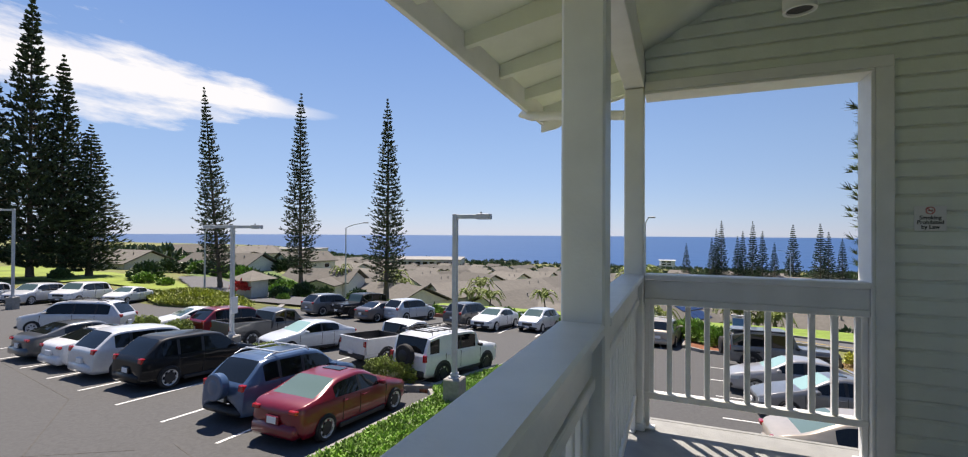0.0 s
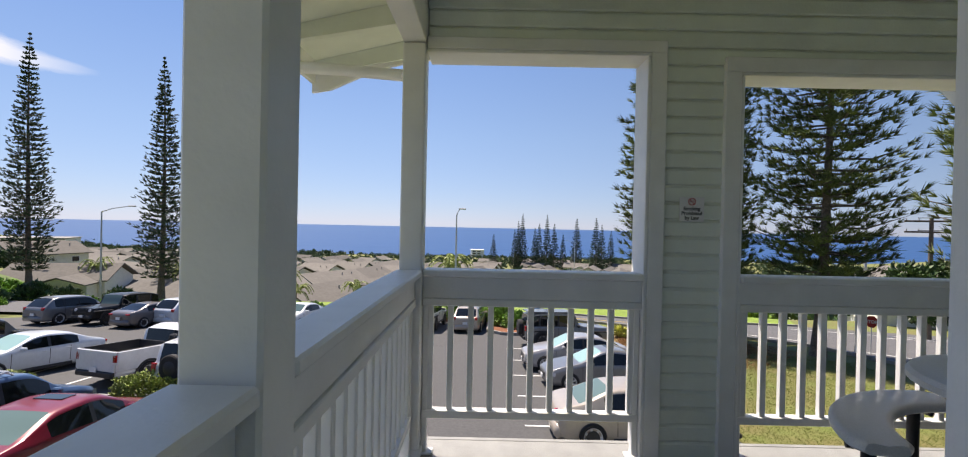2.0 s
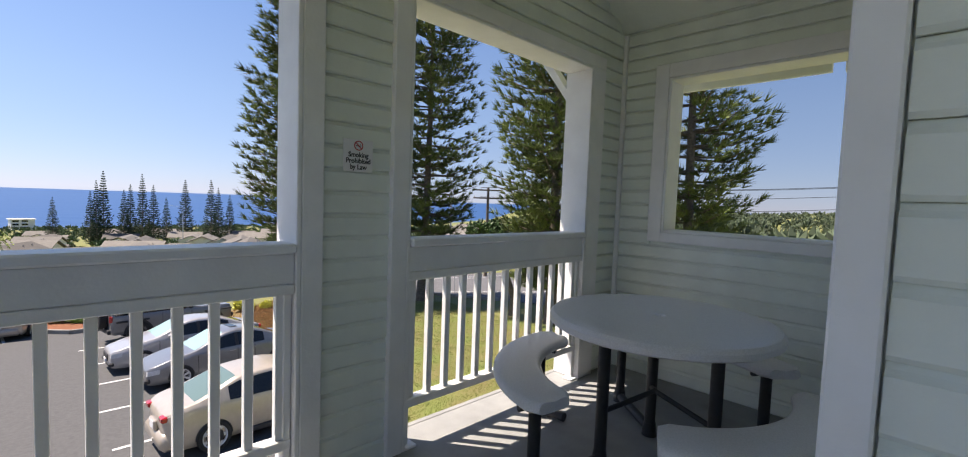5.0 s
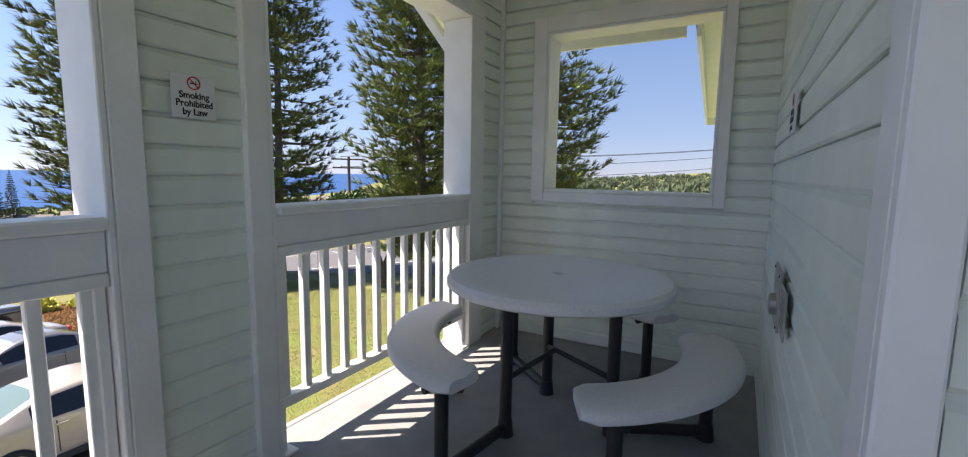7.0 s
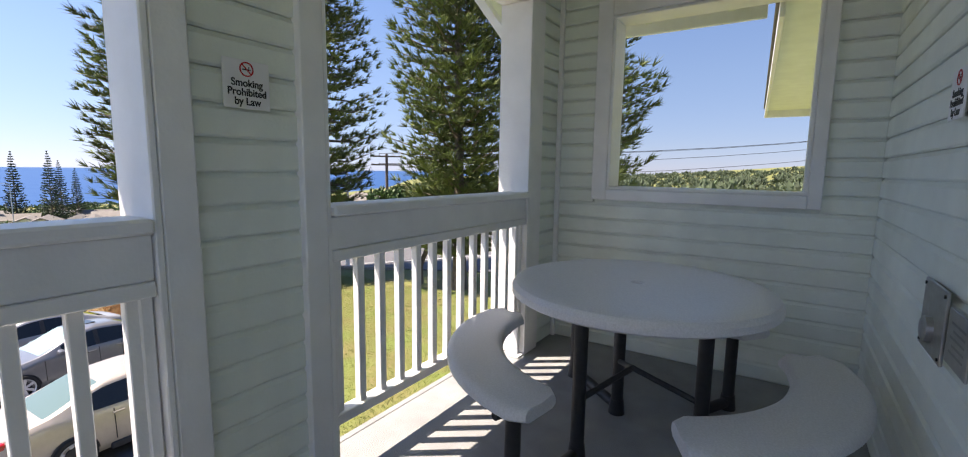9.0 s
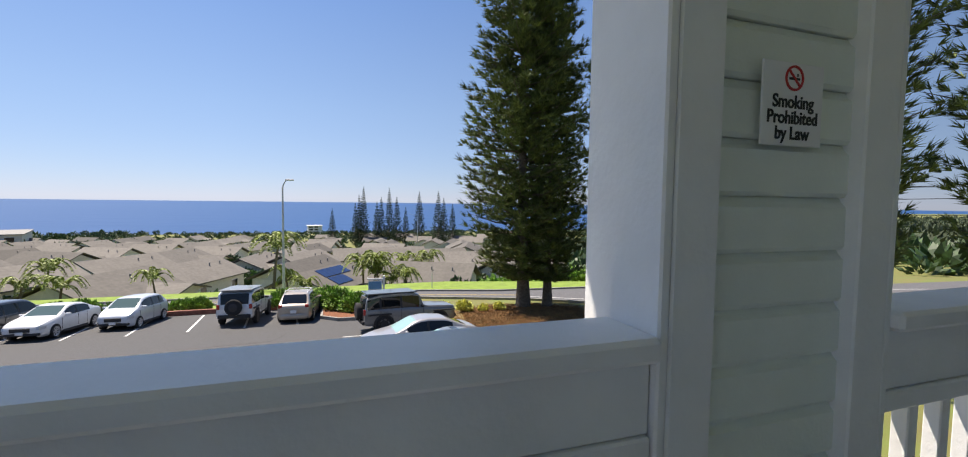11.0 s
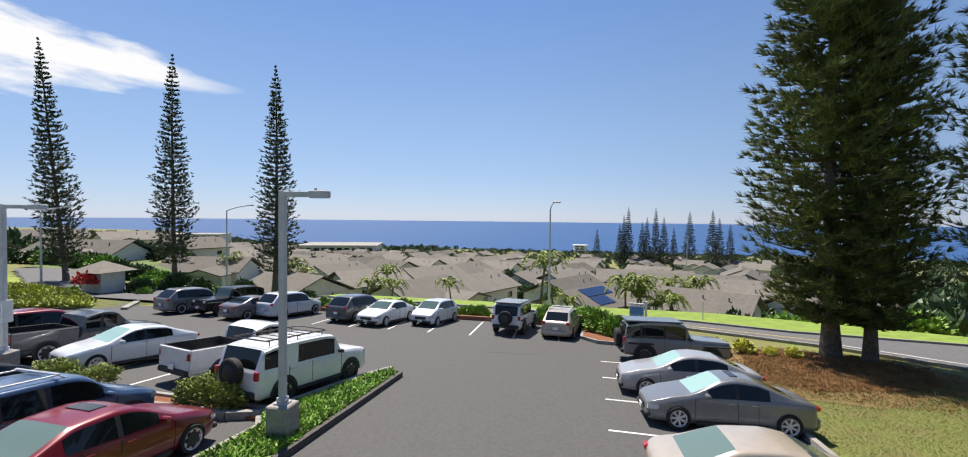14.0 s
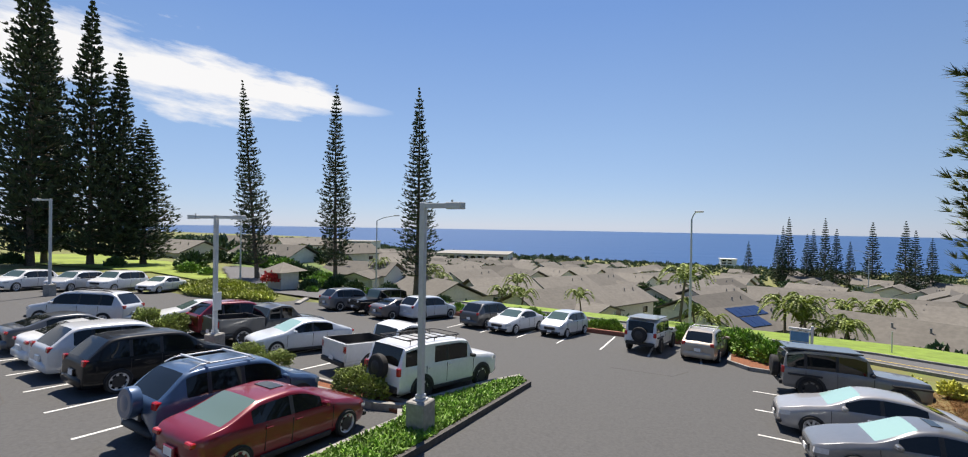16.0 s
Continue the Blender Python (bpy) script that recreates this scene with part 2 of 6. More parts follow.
class Mesh:
    """Collects boxes, tubes and free faces for one mesh."""

    def __init__(self):
        self.v, self.f = [], []

    def add(self, vs, fs):
        o = len(self.v)
        self.v += [tuple(p) for p in vs]
        self.f += [tuple(i + o for i in q) for q in fs]
        return self

    def box(self, x0, x1, y0, y1, z0, z1, c=0.0):
        """An axis box; c chamfers its edges."""
        if c <= 0:
            vs = [(x, y, z) for z in (z0, z1) for y in (y0, y1) for x in (x0, x1)]
            return self.add(vs, [(0, 2, 3, 1), (4, 5, 7, 6), (0, 1, 5, 4), (2, 6, 7, 3), (0, 4, 6, 2), (1, 3, 7, 5)])
        bm = bmesh.new()
        bmesh.ops.create_cube(bm, size=1.0, matrix=Matrix.LocRotScale(((x0 + x1) / 2, (y0 + y1) / 2, (z0 + z1) / 2), None, (x1 - x0, y1 - y0, z1 - z0)))
        bmesh.ops.bevel(bm, geom=bm.edges[:], offset=c, segments=1, affect="EDGES")
        self.take(bm)
        return self

    def take(self, bm, m=None):
        bm.verts.index_update()
        self.add([(m @ v.co) if m else v.co.copy() for v in bm.verts], [[v.index for v in f.verts] for f in bm.faces])
        bm.free()
        return self

    def tube(self, pts, rads, n=8, caps=True):
        """A tube through points with a radius at each."""
        pts = [Vector(p) for p in pts]
        if isinstance(rads, (int, float)):
            rads = [rads] * len(pts)
        vs, fs = [], []
        for i, p in enumerate(pts):
            d = (pts[min(i + 1, len(pts) - 1)] - pts[max(i - 1, 0)]).normalized()
            a = d.orthogonal().normalized() if abs(d.z) > 0.99 else d.cross(Vector((0, 0, 1))).normalized()
            b = d.cross(a)
            for k in range(n):
                t = 2 * math.pi * k / n
                vs.append(p + (a * math.cos(t) + b * math.sin(t)) * rads[i])
        for i in range(len(pts) - 1):
            for k in range(n):
                k2 = (k + 1) % n
                fs.append((i * n + k, i * n + k2, (i + 1) * n + k2, (i + 1) * n + k))
        if caps:
            fs.append(tuple(range(n))[::-1])
            fs.append(tuple((len(pts) - 1) * n + k for k in range(n)))
        return self.add(vs, fs)

    def prism(self, poly, axis, a, b):
        """A polygon in the plane across axis, drawn out from a to b."""
        def put(p, t):
            q = list(p)
            q.insert("xyz".index(axis), t)
            return q
        n = len(poly)
        vs = [put(p, a) for p in poly] + [put(p, b) for p in poly]
        fs = [tuple(range(n))[::-1], tuple(range(n, 2 * n))] + [(i, (i + 1) % n, n + (i + 1) % n, n + i) for i in range(n)]
        return self.add(vs, fs)

    def data(self, name, material, smooth=None):
        me = bpy.data.meshes.new(name)
        me.from_pydata([tuple(v) for v in self.v], [], self.f)
        bm = bmesh.new()
        bm.from_mesh(me)
        bmesh.ops.recalc_face_normals(bm, faces=bm.faces[:])
        bm.to_mesh(me)
        bm.free()
        me.materials.append(material)
        if smooth is not None:
            me.polygons.foreach_set("use_smooth", [True] * len(me.polygons))
            me.set_sharp_from_angle(angle=radians(smooth))
        return me


def raw(name, mesh, material, smooth=False):
    """Mesh data without normal repair, for large foliage."""
    me = bpy.data.meshes.new(name)
    me.from_pydata([tuple(v) for v in mesh.v], [], mesh.f)
    me.materials.append(material)
    return me


def part(name, mesh, material, parent=None, label="", smooth=None):
    ob = new(name, mesh.data(name, material, smooth) if isinstance(mesh, Mesh) else mesh)
    ob.parent = parent
    if label:
        ob["label"] = label
    return ob


def empty(name, label, category, group="", kind=""):
    return tagged(new(name), label, category, group, kind)


def structure(ob, label, category):
    return tagged(ob, label, category, kind="structure")


def lerp(a, b, t):
    return a + (b - a) * t


def interp(pts, x):
    if x <= pts[0][0]:
        return pts[0][1]
    for (x0, y0), (x1, y1) in zip(pts, pts[1:]):
        if x <= x1:
            return lerp(y0, y1, (x - x0) / (x1 - x0))
    return pts[-1][1]


def sstep(a, b, x):
    t = max(0.0, min(1.0, (x - a) / (b - a)))
    return t * t * (3 - 2 * t)

# ---- ground ----


def lot(y):
    return -3.35 - 0.078 * y


def ground_z(x, y):
    """The hillside: car park slope, then house plots falling to the shore."""
    base = lot(max(-40, min(y, 38)))
    if y > 38:
        base = interp([(38, -6.3), (43, -7.6), (47, -10.2), (60, -11.8), (110, -14.4), (154, -17.3), (200, -20.8), (250, -23.6), (300, -26.2), (400, -30.4), (480, -33.2), (520, -34.6), (560, -42), (5000, -60)], y)
    left = sstep(-38, -70, x * 60 / max(y, 60.0))
    flat = interp([(-60, -3.9), (20, -4.6), (60, -6.0), (120, -9.0), (200, -14.0), (400, -22), (700, -30), (900, -34.5), (1000, -42), (5000, -60)], y)
    z = lerp(base, flat, left)
    # the land to the right stays higher and runs out to a headland
    right = sstep(0.75, 1.3, x / max(y, 60.0))
    cape = interp([(-200, 6.0), (0, -5.0), (30, -6.5), (120, -9.0), (300, -14.0), (700, -27.0), (1500, -36.0), (5000, -60)], y)
    z = lerp(z, cape, right)
    hill = 17 * math.exp(-(((x - 900) / 420) ** 2 + ((y + 60) / 260) ** 2))
    return z + hill * sstep(250, 500, x)


def grid_sheet(xs, ys, fn, drop=0.0):
    m = Mesh()
    vs = [(x, y, fn(x, y) + drop) for y in ys for x in xs]
    n = len(xs)
    m.add(vs, [(j * n + i, j * n + i + 1, (j + 1) * n + i + 1, (j + 1) * n + i) for j in range(len(ys) - 1) for i in range(n - 1)])
    return m


def steps(a, b, near, grow, start):
    out, d, x = [], start, near
    while x < b:
        out.append(x)
        x += d
        d *= grow
    out.append(b)
    low, d, x = [], start, near - start
    while x > a:
        low.append(x)
        x -= d
        d *= grow
    low.append(a)
    return low[::-1] + out


GRASS = mat("dry_patchy_lawn", (0.145, 0.185, 0.038), 0.9, var=0.3, scale=0.8, col2=(0.175, 0.15, 0.052), bump=0.8, bscale=30, stain=0.15)
xs, ys = steps(-3000, 3000, 0, 1.12, 3.0), steps(-1500, 4000, 0, 1.12, 3.0)
ground = part("ground", grid_sheet(xs, ys, ground_z, -0.05), GRASS)
structure(ground, "dry green hillside grass sloping to the sea", "ground")

SEA = bpy.data.materials.new("deep_blue_sea")
SEA.use_nodes = True
sn, sl = SEA.node_tree.nodes, SEA.node_tree.links
sb = sn["Principled BSDF"]
sb.inputs["Base Color"].default_value = (0.006, 0.055, 0.18, 1)
sb.inputs["Roughness"].default_value = 0.35
sb.inputs["Specular IOR Level"].default_value = 0.25
stc = sn.new("ShaderNodeTexCoord")
sno = sn.new("ShaderNodeTexNoise")
sno.inputs["Scale"].default_value = 0.02
sno.inputs["Detail"].default_value = 8
sl.new(stc.outputs["Object"], sno.inputs["Vector"])
sbu = sn.new("ShaderNodeBump")
sbu.inputs["Strength"].default_value = 0.6
sbu.inputs["Distance"].default_value = 3.0
sl.new(sno.outputs["Fac"], sbu.inputs["Height"])
sl.new(sbu.outputs[0], sb.inputs["Normal"])
sea = part("water", grid_sheet([-4800, -1500, 0, 1500, 4800], [300, 900, 2000, 3500, 4900], lambda x, y: -34.0), SEA)
structure(sea, "deep blue open sea under clear sky", "water")


def patch(name, poly, material, lift, label, category, n=1):
    """A flat paved or planted area that follows the slope, with a skirt."""
    bm = bmesh.new()
    f = bm.faces.new([bm.verts.new((x, y, 0)) for x, y in poly])
    f.normal_update()
    bmesh.ops.triangulate(bm, faces=[f])
    if n > 1:
        bmesh.ops.subdivide_edges(bm, edges=bm.edges[:], cuts=n, use_grid_fill=True)
    for v in bm.verts:
        v.co.z = lot(v.co.y) + lift
    m = Mesh().take(bm)
    top = [(x, y, lot(y) + lift) for x, y in poly]
    k = len(poly)
    m.add(top + [(x, y, z - 0.4) for x, y, z in top], [(i, (i + 1) % k, k + (i + 1) % k, k + i) for i in range(k)])
    ob = part(name, m, material)
    return structure(ob, label, category)


patch("pavement", [(-60, -8), (-1.0, -8), (-1.0, 1.5), (1.3, 6.6), (6.6, 6.9), (6.6, 21.5), (4.8, 26.2), (0.9, 30.6), (-25, 30.6), (-32, 27.5), (-36, 29.5), (-60, 29.5)], ASPHALT, 0.0, "dark asphalt of the sloping car park", "car park")
patch("road", [(-24, 36.2), (6.5, 33.0), (14, 28.6), (19, 23.5), (20.5, 17), (22, 6), (24, -30), (36, -30), (33, 6), (33, 14), (60, 12), (60, 22), (36, 26), (24, 32), (14, 33.6), (8.4, 36.2), (1.2, 37.4), (-24, 39.5)], ROADM, 0.01, "grey asphalt road with painted lines", "road")


def strip(name, a, b, w, material, lift, label, category, parent=None, h=0.02):
    """A straight painted line or kerb lying on the slope."""
    a, b = Vector(a), Vector(b)
    d = (b - a).normalized()
    s = Vector((-d.y, d.x)) * w / 2
    q = [a - s, b - s, b + s, a + s]
    m = Mesh()
    m.add([(p.x, p.y, lot(p.y) + lift) for p in q] + [(p.x, p.y, lot(p.y) + lift - h) for p in q], [(0, 1, 2, 3), (4, 7, 6, 5), (0, 4, 5, 1), (1, 5, 6, 2), (2, 6, 7, 3), (3, 7, 4, 0)])
    ob = part(name, m, material, parent)
    return structure(ob, label, category)


for i in range(8):
    x, y0 = -9.78 - 2.5 * i, 4.28 + 0.31 * i
    strip("parking_line", (x, y0), (x - 0.3, y0 + 5.1), 0.10, LINE, 0.006, "white painted parking bay line", "road marking")
for i in range(5):
    strip("parking_line", (1.6, 9.85 + 2.76 * i), (6.4, 9.75 + 2.76 * i), 0.10, LINE, 0.006, "white painted parking bay line", "road marking")
for i in range(10):
    x = -0.5 - 2.5 * i
    strip("parking_line", (x, 25.0), (x - 0.4, 30.2), 0.10, LINE, 0.006, "white painted parking bay line", "road marking")
for i in range(8):
    x = -8.6 - 2.5 * i
    strip("parking_line", (x, 11.6), (x, 16.3), 0.10, LINE, 0.006, "white painted parking bay line", "road marking")

# ---- lanai ----
XE, YN, XW = 1.33, -1.775, 3.85   # corner of the inner room, its long wall, the window wall
BACK = -6.6


def ceil_z(x):
    return min(2.60 + 0.55 * (x - 0.02), 2.58 + 0.55 * (XW - x))


RIDGE = (2.58 - 2.60 + 0.55 * (XW + 0.02)) / 1.10
# floor slab
floor = structure(part("floor", Mesh().box(-0.16, XW + 0.15, BACK, 0.17, -0.30, 0.0), DECK), "grey painted lanai deck floor", "floor")
structure(part("floor_edge", Mesh().box(-0.20, XW + 0.19, 0.172, 0.21, -0.34, 0.003, 0.004), DECK), "grey board along the deck edge", "trim")
structure(part("floor_edge", Mesh().box(-0.20, -0.162, BACK, 0.17, -0.34, 0.02, 0.006), TRIM), "white board along the deck edge", "trim")
# made-up ledge, never in view, and ground storey below the deck
structure(part("band_course", Mesh().box(-0.46, XW + 0.3, 0.052, 0.50, -0.50, -0.36, 0.01), TRIM), "white ledge added out of view below the deck", "trim")
structure(part("wall_lower", Mesh().box(-0.05, XW + 0.05, BACK, 0.05, -6.0, -0.31), SIDING), "pale green wall of the storey below", "wall")


def courses(parent, axis, face, sign, spans, z0, z1, step=0.099):
    """Lapped boards on a wall; spans(z) gives the runs between openings. sign: the way the boards face."""
    z = z0
    shared = {}
    while z < z1 - 0.02:
        h = min(step, z1 - z)
        for a, b in spans(z + 0.03, z + h - 0.03):
            if b - a < 0.02:
                continue
            key = (round(b - a, 3), round(h, 3))
            if key not in shared:
                m = Mesh()
                prof = [(0.0, 0.003), (-0.014, 0.002), (-0.0195, 0.010), (-0.0185, h - 0.017), (-0.010, h - 0.008), (-0.005, h + 0.001), (0.0, h + 0.001)]
                m.prism([(p * sign * -1 if axis == "x" else p * sign * -1, q) for p, q in prof], axis, 0.0, b - a)
                shared[key] = m.data("board", SIDING)
            ob = new("board", shared[key])
            ob.parent = parent
            ob.location = (a, face, z) if axis == "x" else (face, a, z)
        z += step


O1 = (0.065, 1.345, 2.335)     # left, right, head
O2 = (1.86, 3.39, 2.235)
WIN = (-1.475, -0.37, 1.085, 2.19)
W0, W1 = 0.018, 0.16           # wall core
wall = Mesh()
wall.box(O1[1], O2[0], W0, W1, 0, 2.58)
wall.box(O2[1], XW + 0.15, W0, W1, 0, 2.58)
wall.box(0.065, O1[1], W0, W1, O1[2], 2.58)
wall.box(O2[0], O2[1], W0, W1, O2[2], 2.58)
wall.prism([(0.0, 2.58), (XW + 0.1, 2.58), (RIDGE, ceil_z(RIDGE) + 0.05)], "y", W0, W1 - 0.002)
wall_a = structure(part("wall_north", wall, SIDING), "pale green board wall with two open bays", "wall")


def spans_a(z0, z1):
    zm = (z0 + z1) / 2
    lo, hi = 0.07, XW
    if zm > 2.58:
        lo, hi = 0.02 + (zm - 2.6) / 0.55, XW - (zm - 2.58) / 0.55
    cuts = []
    if z0 < 2.38:
        cuts.append((-1, O1[1] + 0.09))
    if z0 < 2.29:
        cuts.append((O2[0] - 0.09, O2[1] + 0.16))
    runs, at = [], lo
    for a, b in cuts:
        if a > at:
            runs.append((at, a))
        at = max(at, b)
    runs.append((at, hi))
    return runs


# window wall
wall = Mesh()
X0, X1 = XW + 0.018, XW + 0.15
wall.box(X0, X1, YN - 0.0165, WIN[0], 0, 2.58)
wall.box(X0, X1, WIN[1], 0.016, 0, 2.58)
wall.box(X0, X1, WIN[0], WIN[1], 0, WIN[2])
wall.box(X0, X1, WIN[0], WIN[1], WIN[3], 2.58)
wall_b = structure(part("wall_east", wall, SIDING), "pale green board wall with an unglazed window", "wall")


def spans_b(z0, z1):
    lo, hi = YN, 0.0
    if z1 > WIN[2] - 0.08 and z0 < WIN[3] + 0.10:
        return [(lo, WIN[0] - 0.065), (WIN[1] + 0.09, hi)]
    return [(lo, hi)]


# wall of the room beside the table, and its return along the walk
wall = Mesh().box(XE + 0.018, XW + 0.15, YN - 0.15, YN - 0.018, 0, 3.9)
wall_c = structure(part("wall_south", wall, SIDING), "pale green board wall beside the table", "wall")
wall = Mesh().box(XE + 0.018, XE + 0.15, BACK, YN - 0.152, 0, 3.4)
wall_d = structure(part("wall_walk", wall, SIDING), "pale green board wall along the walk", "wall")
structure(part("wall_back", Mesh().box(-0.12, XE + 0.016, BACK - 0.15, BACK, 0, 3.6), SIDING), "plain pale green end wall", "wall")
# ceiling and roof: steep slopes inside, flatter eaves outside
YO = 0.80
xl, xr = -0.88, XW + 0.85
EZ, EZ2 = 2.53, 2.45


def eave_z(x):
    if x < -0.07:
        return lerp(EZ, 2.72, (x - xl) / (-0.07 - xl))
    return lerp(2.72, EZ2, (x - (XW + 0.15)) / (xr - XW - 0.15))


c = Mesh()
zr = ceil_z(RIDGE)
c.prism([(-0.07, 2.60), (0.02, 2.60), (RIDGE, zr), (XW, 2.58), (XW + 0.15, 2.58), (XW + 0.15, 2.72), (XW, 2.72), (RIDGE, zr + 0.12), (0.02, 2.74), (-0.07, 2.72)], "y", BACK - 0.2, 0.16)
structure(part("ceiling", c, CEIL), "pale green sloped board ceiling", "ceiling")
c = Mesh()
c.prism([(xl, EZ), (-0.072, 2.72), (-0.072, 2.76), (xl, EZ + 0.04)], "y", BACK - 0.2, YO)
c.prism([(XW + 0.152, 2.72), (xr, EZ2), (xr, EZ2 + 0.04), (XW + 0.152, 2.76)], "y", BACK - 0.2, YO)
c.box(-0.071, XW + 0.151, 0.163, YO, 2.70, 2.74)
structure(part("soffit", c, CEIL), "pale green board soffit under the eaves", "ceiling")
c = Mesh()
c.prism([(xl - 0.04, EZ + 0.05), (RIDGE, zr + 0.2), (xr + 0.04, EZ + 0.05), (xr + 0.04, EZ + 0.08), (RIDGE, zr + 0.24), (xl - 0.04, EZ + 0.08)], "y", BACK - 0.25, YO + 0.04)
structure(part("roof", c, ROOF), "grey shingle roof over the lanai", "roof")
for x, ya, e in ((xl - 0.035, BACK, EZ), (xr + 0.002, -1.165, EZ2)):
    structure(part("trim", Mesh().box(x, x + 0.033, ya, YO, e - 0.165, e + 0.045, 0.004), TRIM), "white fascia board along the eave", "trim")
structure(part("trim", Mesh().box(-0.098, xr + 0.03, YO + 0.002, YO + 0.035, 2.56, 2.76, 0.004), TRIM), "white fascia board along the eave", "trim")
rake = Mesh().prism([(xl - 0.03, 2.30), (-0.77, 2.325), (-0.43, 2.48), (-0.10, 2.56), (-0.10, 2.76), (xl - 0.03, EZ + 0.04)], "y", YO + 0.002, YO + 0.035)
structure(part("trim", rake, TRIM), "white raked corner board of the eave", "trim")
for side in (0, 1):
    u0, u1 = (xl, -0.074) if side == 0 else (xr, XW + 0.154)
    me = Mesh().prism([(u0, (EZ if side == 0 else EZ2) - 0.09), (u1, 2.58), (u1, 2.718), (u0, (EZ if side == 0 else EZ2) - 0.002)], "y", -0.024, 0.024).data("rafter", CEIL)
    for i in range(12):
        ob = new("rafter", me)
        ob.location.y = 0.80 - 0.58 * i
        structure(ob, "pale green exposed roof rafter", "rafter")
beam = Mesh().box(-0.07, 0.06, BACK, 0.16, 2.36, 2.599, 0.005)
structure(part("header_beam", beam, TRIM), "white painted beam over the posts", "beam")
structure(part("frieze", Mesh().box(-0.073, -0.0705, BACK, 0.16, 2.601, 2.715), TRIM), "white board above the beam", "trim")
pipe = Mesh().tube([(xl - 0.06, 0.36, 2.44), (xl - 0.07, 0.36, 2.37), (xl + 0.02, 0.34, 2.335), (-0.5, 0.22, 2.28), (-0.09, 0.10, 2.215)], [0.042, 0.042, 0.04, 0.036, 0.036], 12)
tagged(part("downpipe", pipe, TRIM, smooth=40), "white round gutter downpipe under the eave", "pipe")
brk = Mesh().prism([(0.192, 2.0), (0.55, 2.46), (0.62, 2.46), (0.62, 2.52), (0.192, 2.52), (0.192, 2.45), (0.47, 2.45), (0.192, 2.08)], "x", O2[1] + 0.02, O2[1] + 0.11)
structure(part("bracket", brk, TRIM), "white diagonal eave bracket", "bracket")
# eave corner of the neighbouring wing, outside the window wall
wing = empty("wing_eave", "white and green eave corner of the next wing", "eave", kind="structure")
part("fascia", Mesh().box(xr + 0.036, 11.6, -1.20, -1.166, 2.285, 2.46, 0.004), TRIM, wing)
part("fascia_end", Mesh().box(11.6, 11.635, -3.6, -1.166, 2.285, 2.46, 0.004), TRIM, wing)
part("soffit", Mesh().box(xr + 0.036, 11.6, -3.6, -1.202, 2.42, 2.45, 0.002), CEIL, wing)
part("shingles", Mesh().box(xr + 0.036, 11.66, -3.6, -1.14, 2.462, 2.50, 0.004), ROOF, wing)
near_end = Vector((xr + 0.036, -1.166, 0))
wing.matrix_world = Matrix.Translation(near_end - Vector((0, 0.07, 0))) @ Matrix.Rotation(radians(3), 4, "Z") @ Matrix.Translation(-near_end)
structure(part("wall_wing", Mesh().box(XW + 0.152, 11.0, -3.4, -2.3, -6, 2.418), SIDING), "pale green wall of the next wing", "wall")

# posts


def post(name, x0, x1, y0, y1, z1, label):
    t = empty(name, label, "post", kind="structure")
    part("shaft", Mesh().box(x0, x1, y0, y1, 0.0, z1, 0.008), TRIM, t)
    part("base", Mesh().box(x0 - 0.012, x1 + 0.012, y0 - 0.012, y1 + 0.012, 0.001, 0.05, 0.004), TRIM, t)
    return t


post("corner_post", -0.07, 0.06, -0.06, 0.07, 2.355, "white painted wooden corner post")
post("rail_post", -0.08, 0.06, -1.925, -1.785, 2.355, "white painted wooden roof post on the rail")
post("rail_post", -0.08, 0.06, -4.6, -4.46, 2.355, "white painted wooden roof post on the rail")
# casings


def casing(name, pieces, label):
    t = empty(name, label, "trim", kind="structure")
    for n, b in pieces:
        part(n, Mesh().box(*b, 0.004), TRIM, t)
    return t


casing("window_1", [("jamb", (O1[1], O1[1] + 0.09, -0.028, 0.016, 0, O1[2])), ("head", (0.062, O1[1] + 0.09, -0.028, 0.016, O1[2], O1[2] + 0.068)),
                    ("liner", (O1[1] - 0.022, O1[1] - 0.001, -0.028, 0.19, 0, O1[2] - 0.022)), ("liner", (0.062, O1[1] - 0.001, -0.026, 0.19, O1[2] - 0.021, O1[2] - 0.001)),
                    ("outer_jamb", (O1[1], O1[1] + 0.10, 0.162, 0.19, 0, O1[2] + 0.1))], "white casing round an open bay")
casing("window_2", [("jamb", (O2[0] - 0.09, O2[0], -0.028, 0.016, 0, O2[2])), ("jamb", (O2[1], O2[1] + 0.16, -0.028, 0.016, 0, O2[2])),
                    ("head", (O2[0] - 0.09, O2[1] + 0.16, -0.028, 0.016, O2[2], O2[2] + 0.085)), ("liner", (O2[0], O2[0] + 0.02, -0.026, 0.19, 0, O2[2] - 0.022)),
                    ("liner", (O2[1] - 0.021, O2[1] - 0.001, -0.03, 0.19, 0, O2[2] - 0.022)), ("liner", (O2[0], O2[1], -0.026, 0.19, O2[2] - 0.021, O2[2] - 0.001)),
                    ("outer_jamb", (O2[0] - 0.1, O2[0], 0.162, 0.19, 0, O2[2] + 0.1)), ("outer_jamb", (O2[1], O2[1] + 0.1, 0.162, 0.19, 0, O2[2] + 0.1))], "white casing round an open bay")
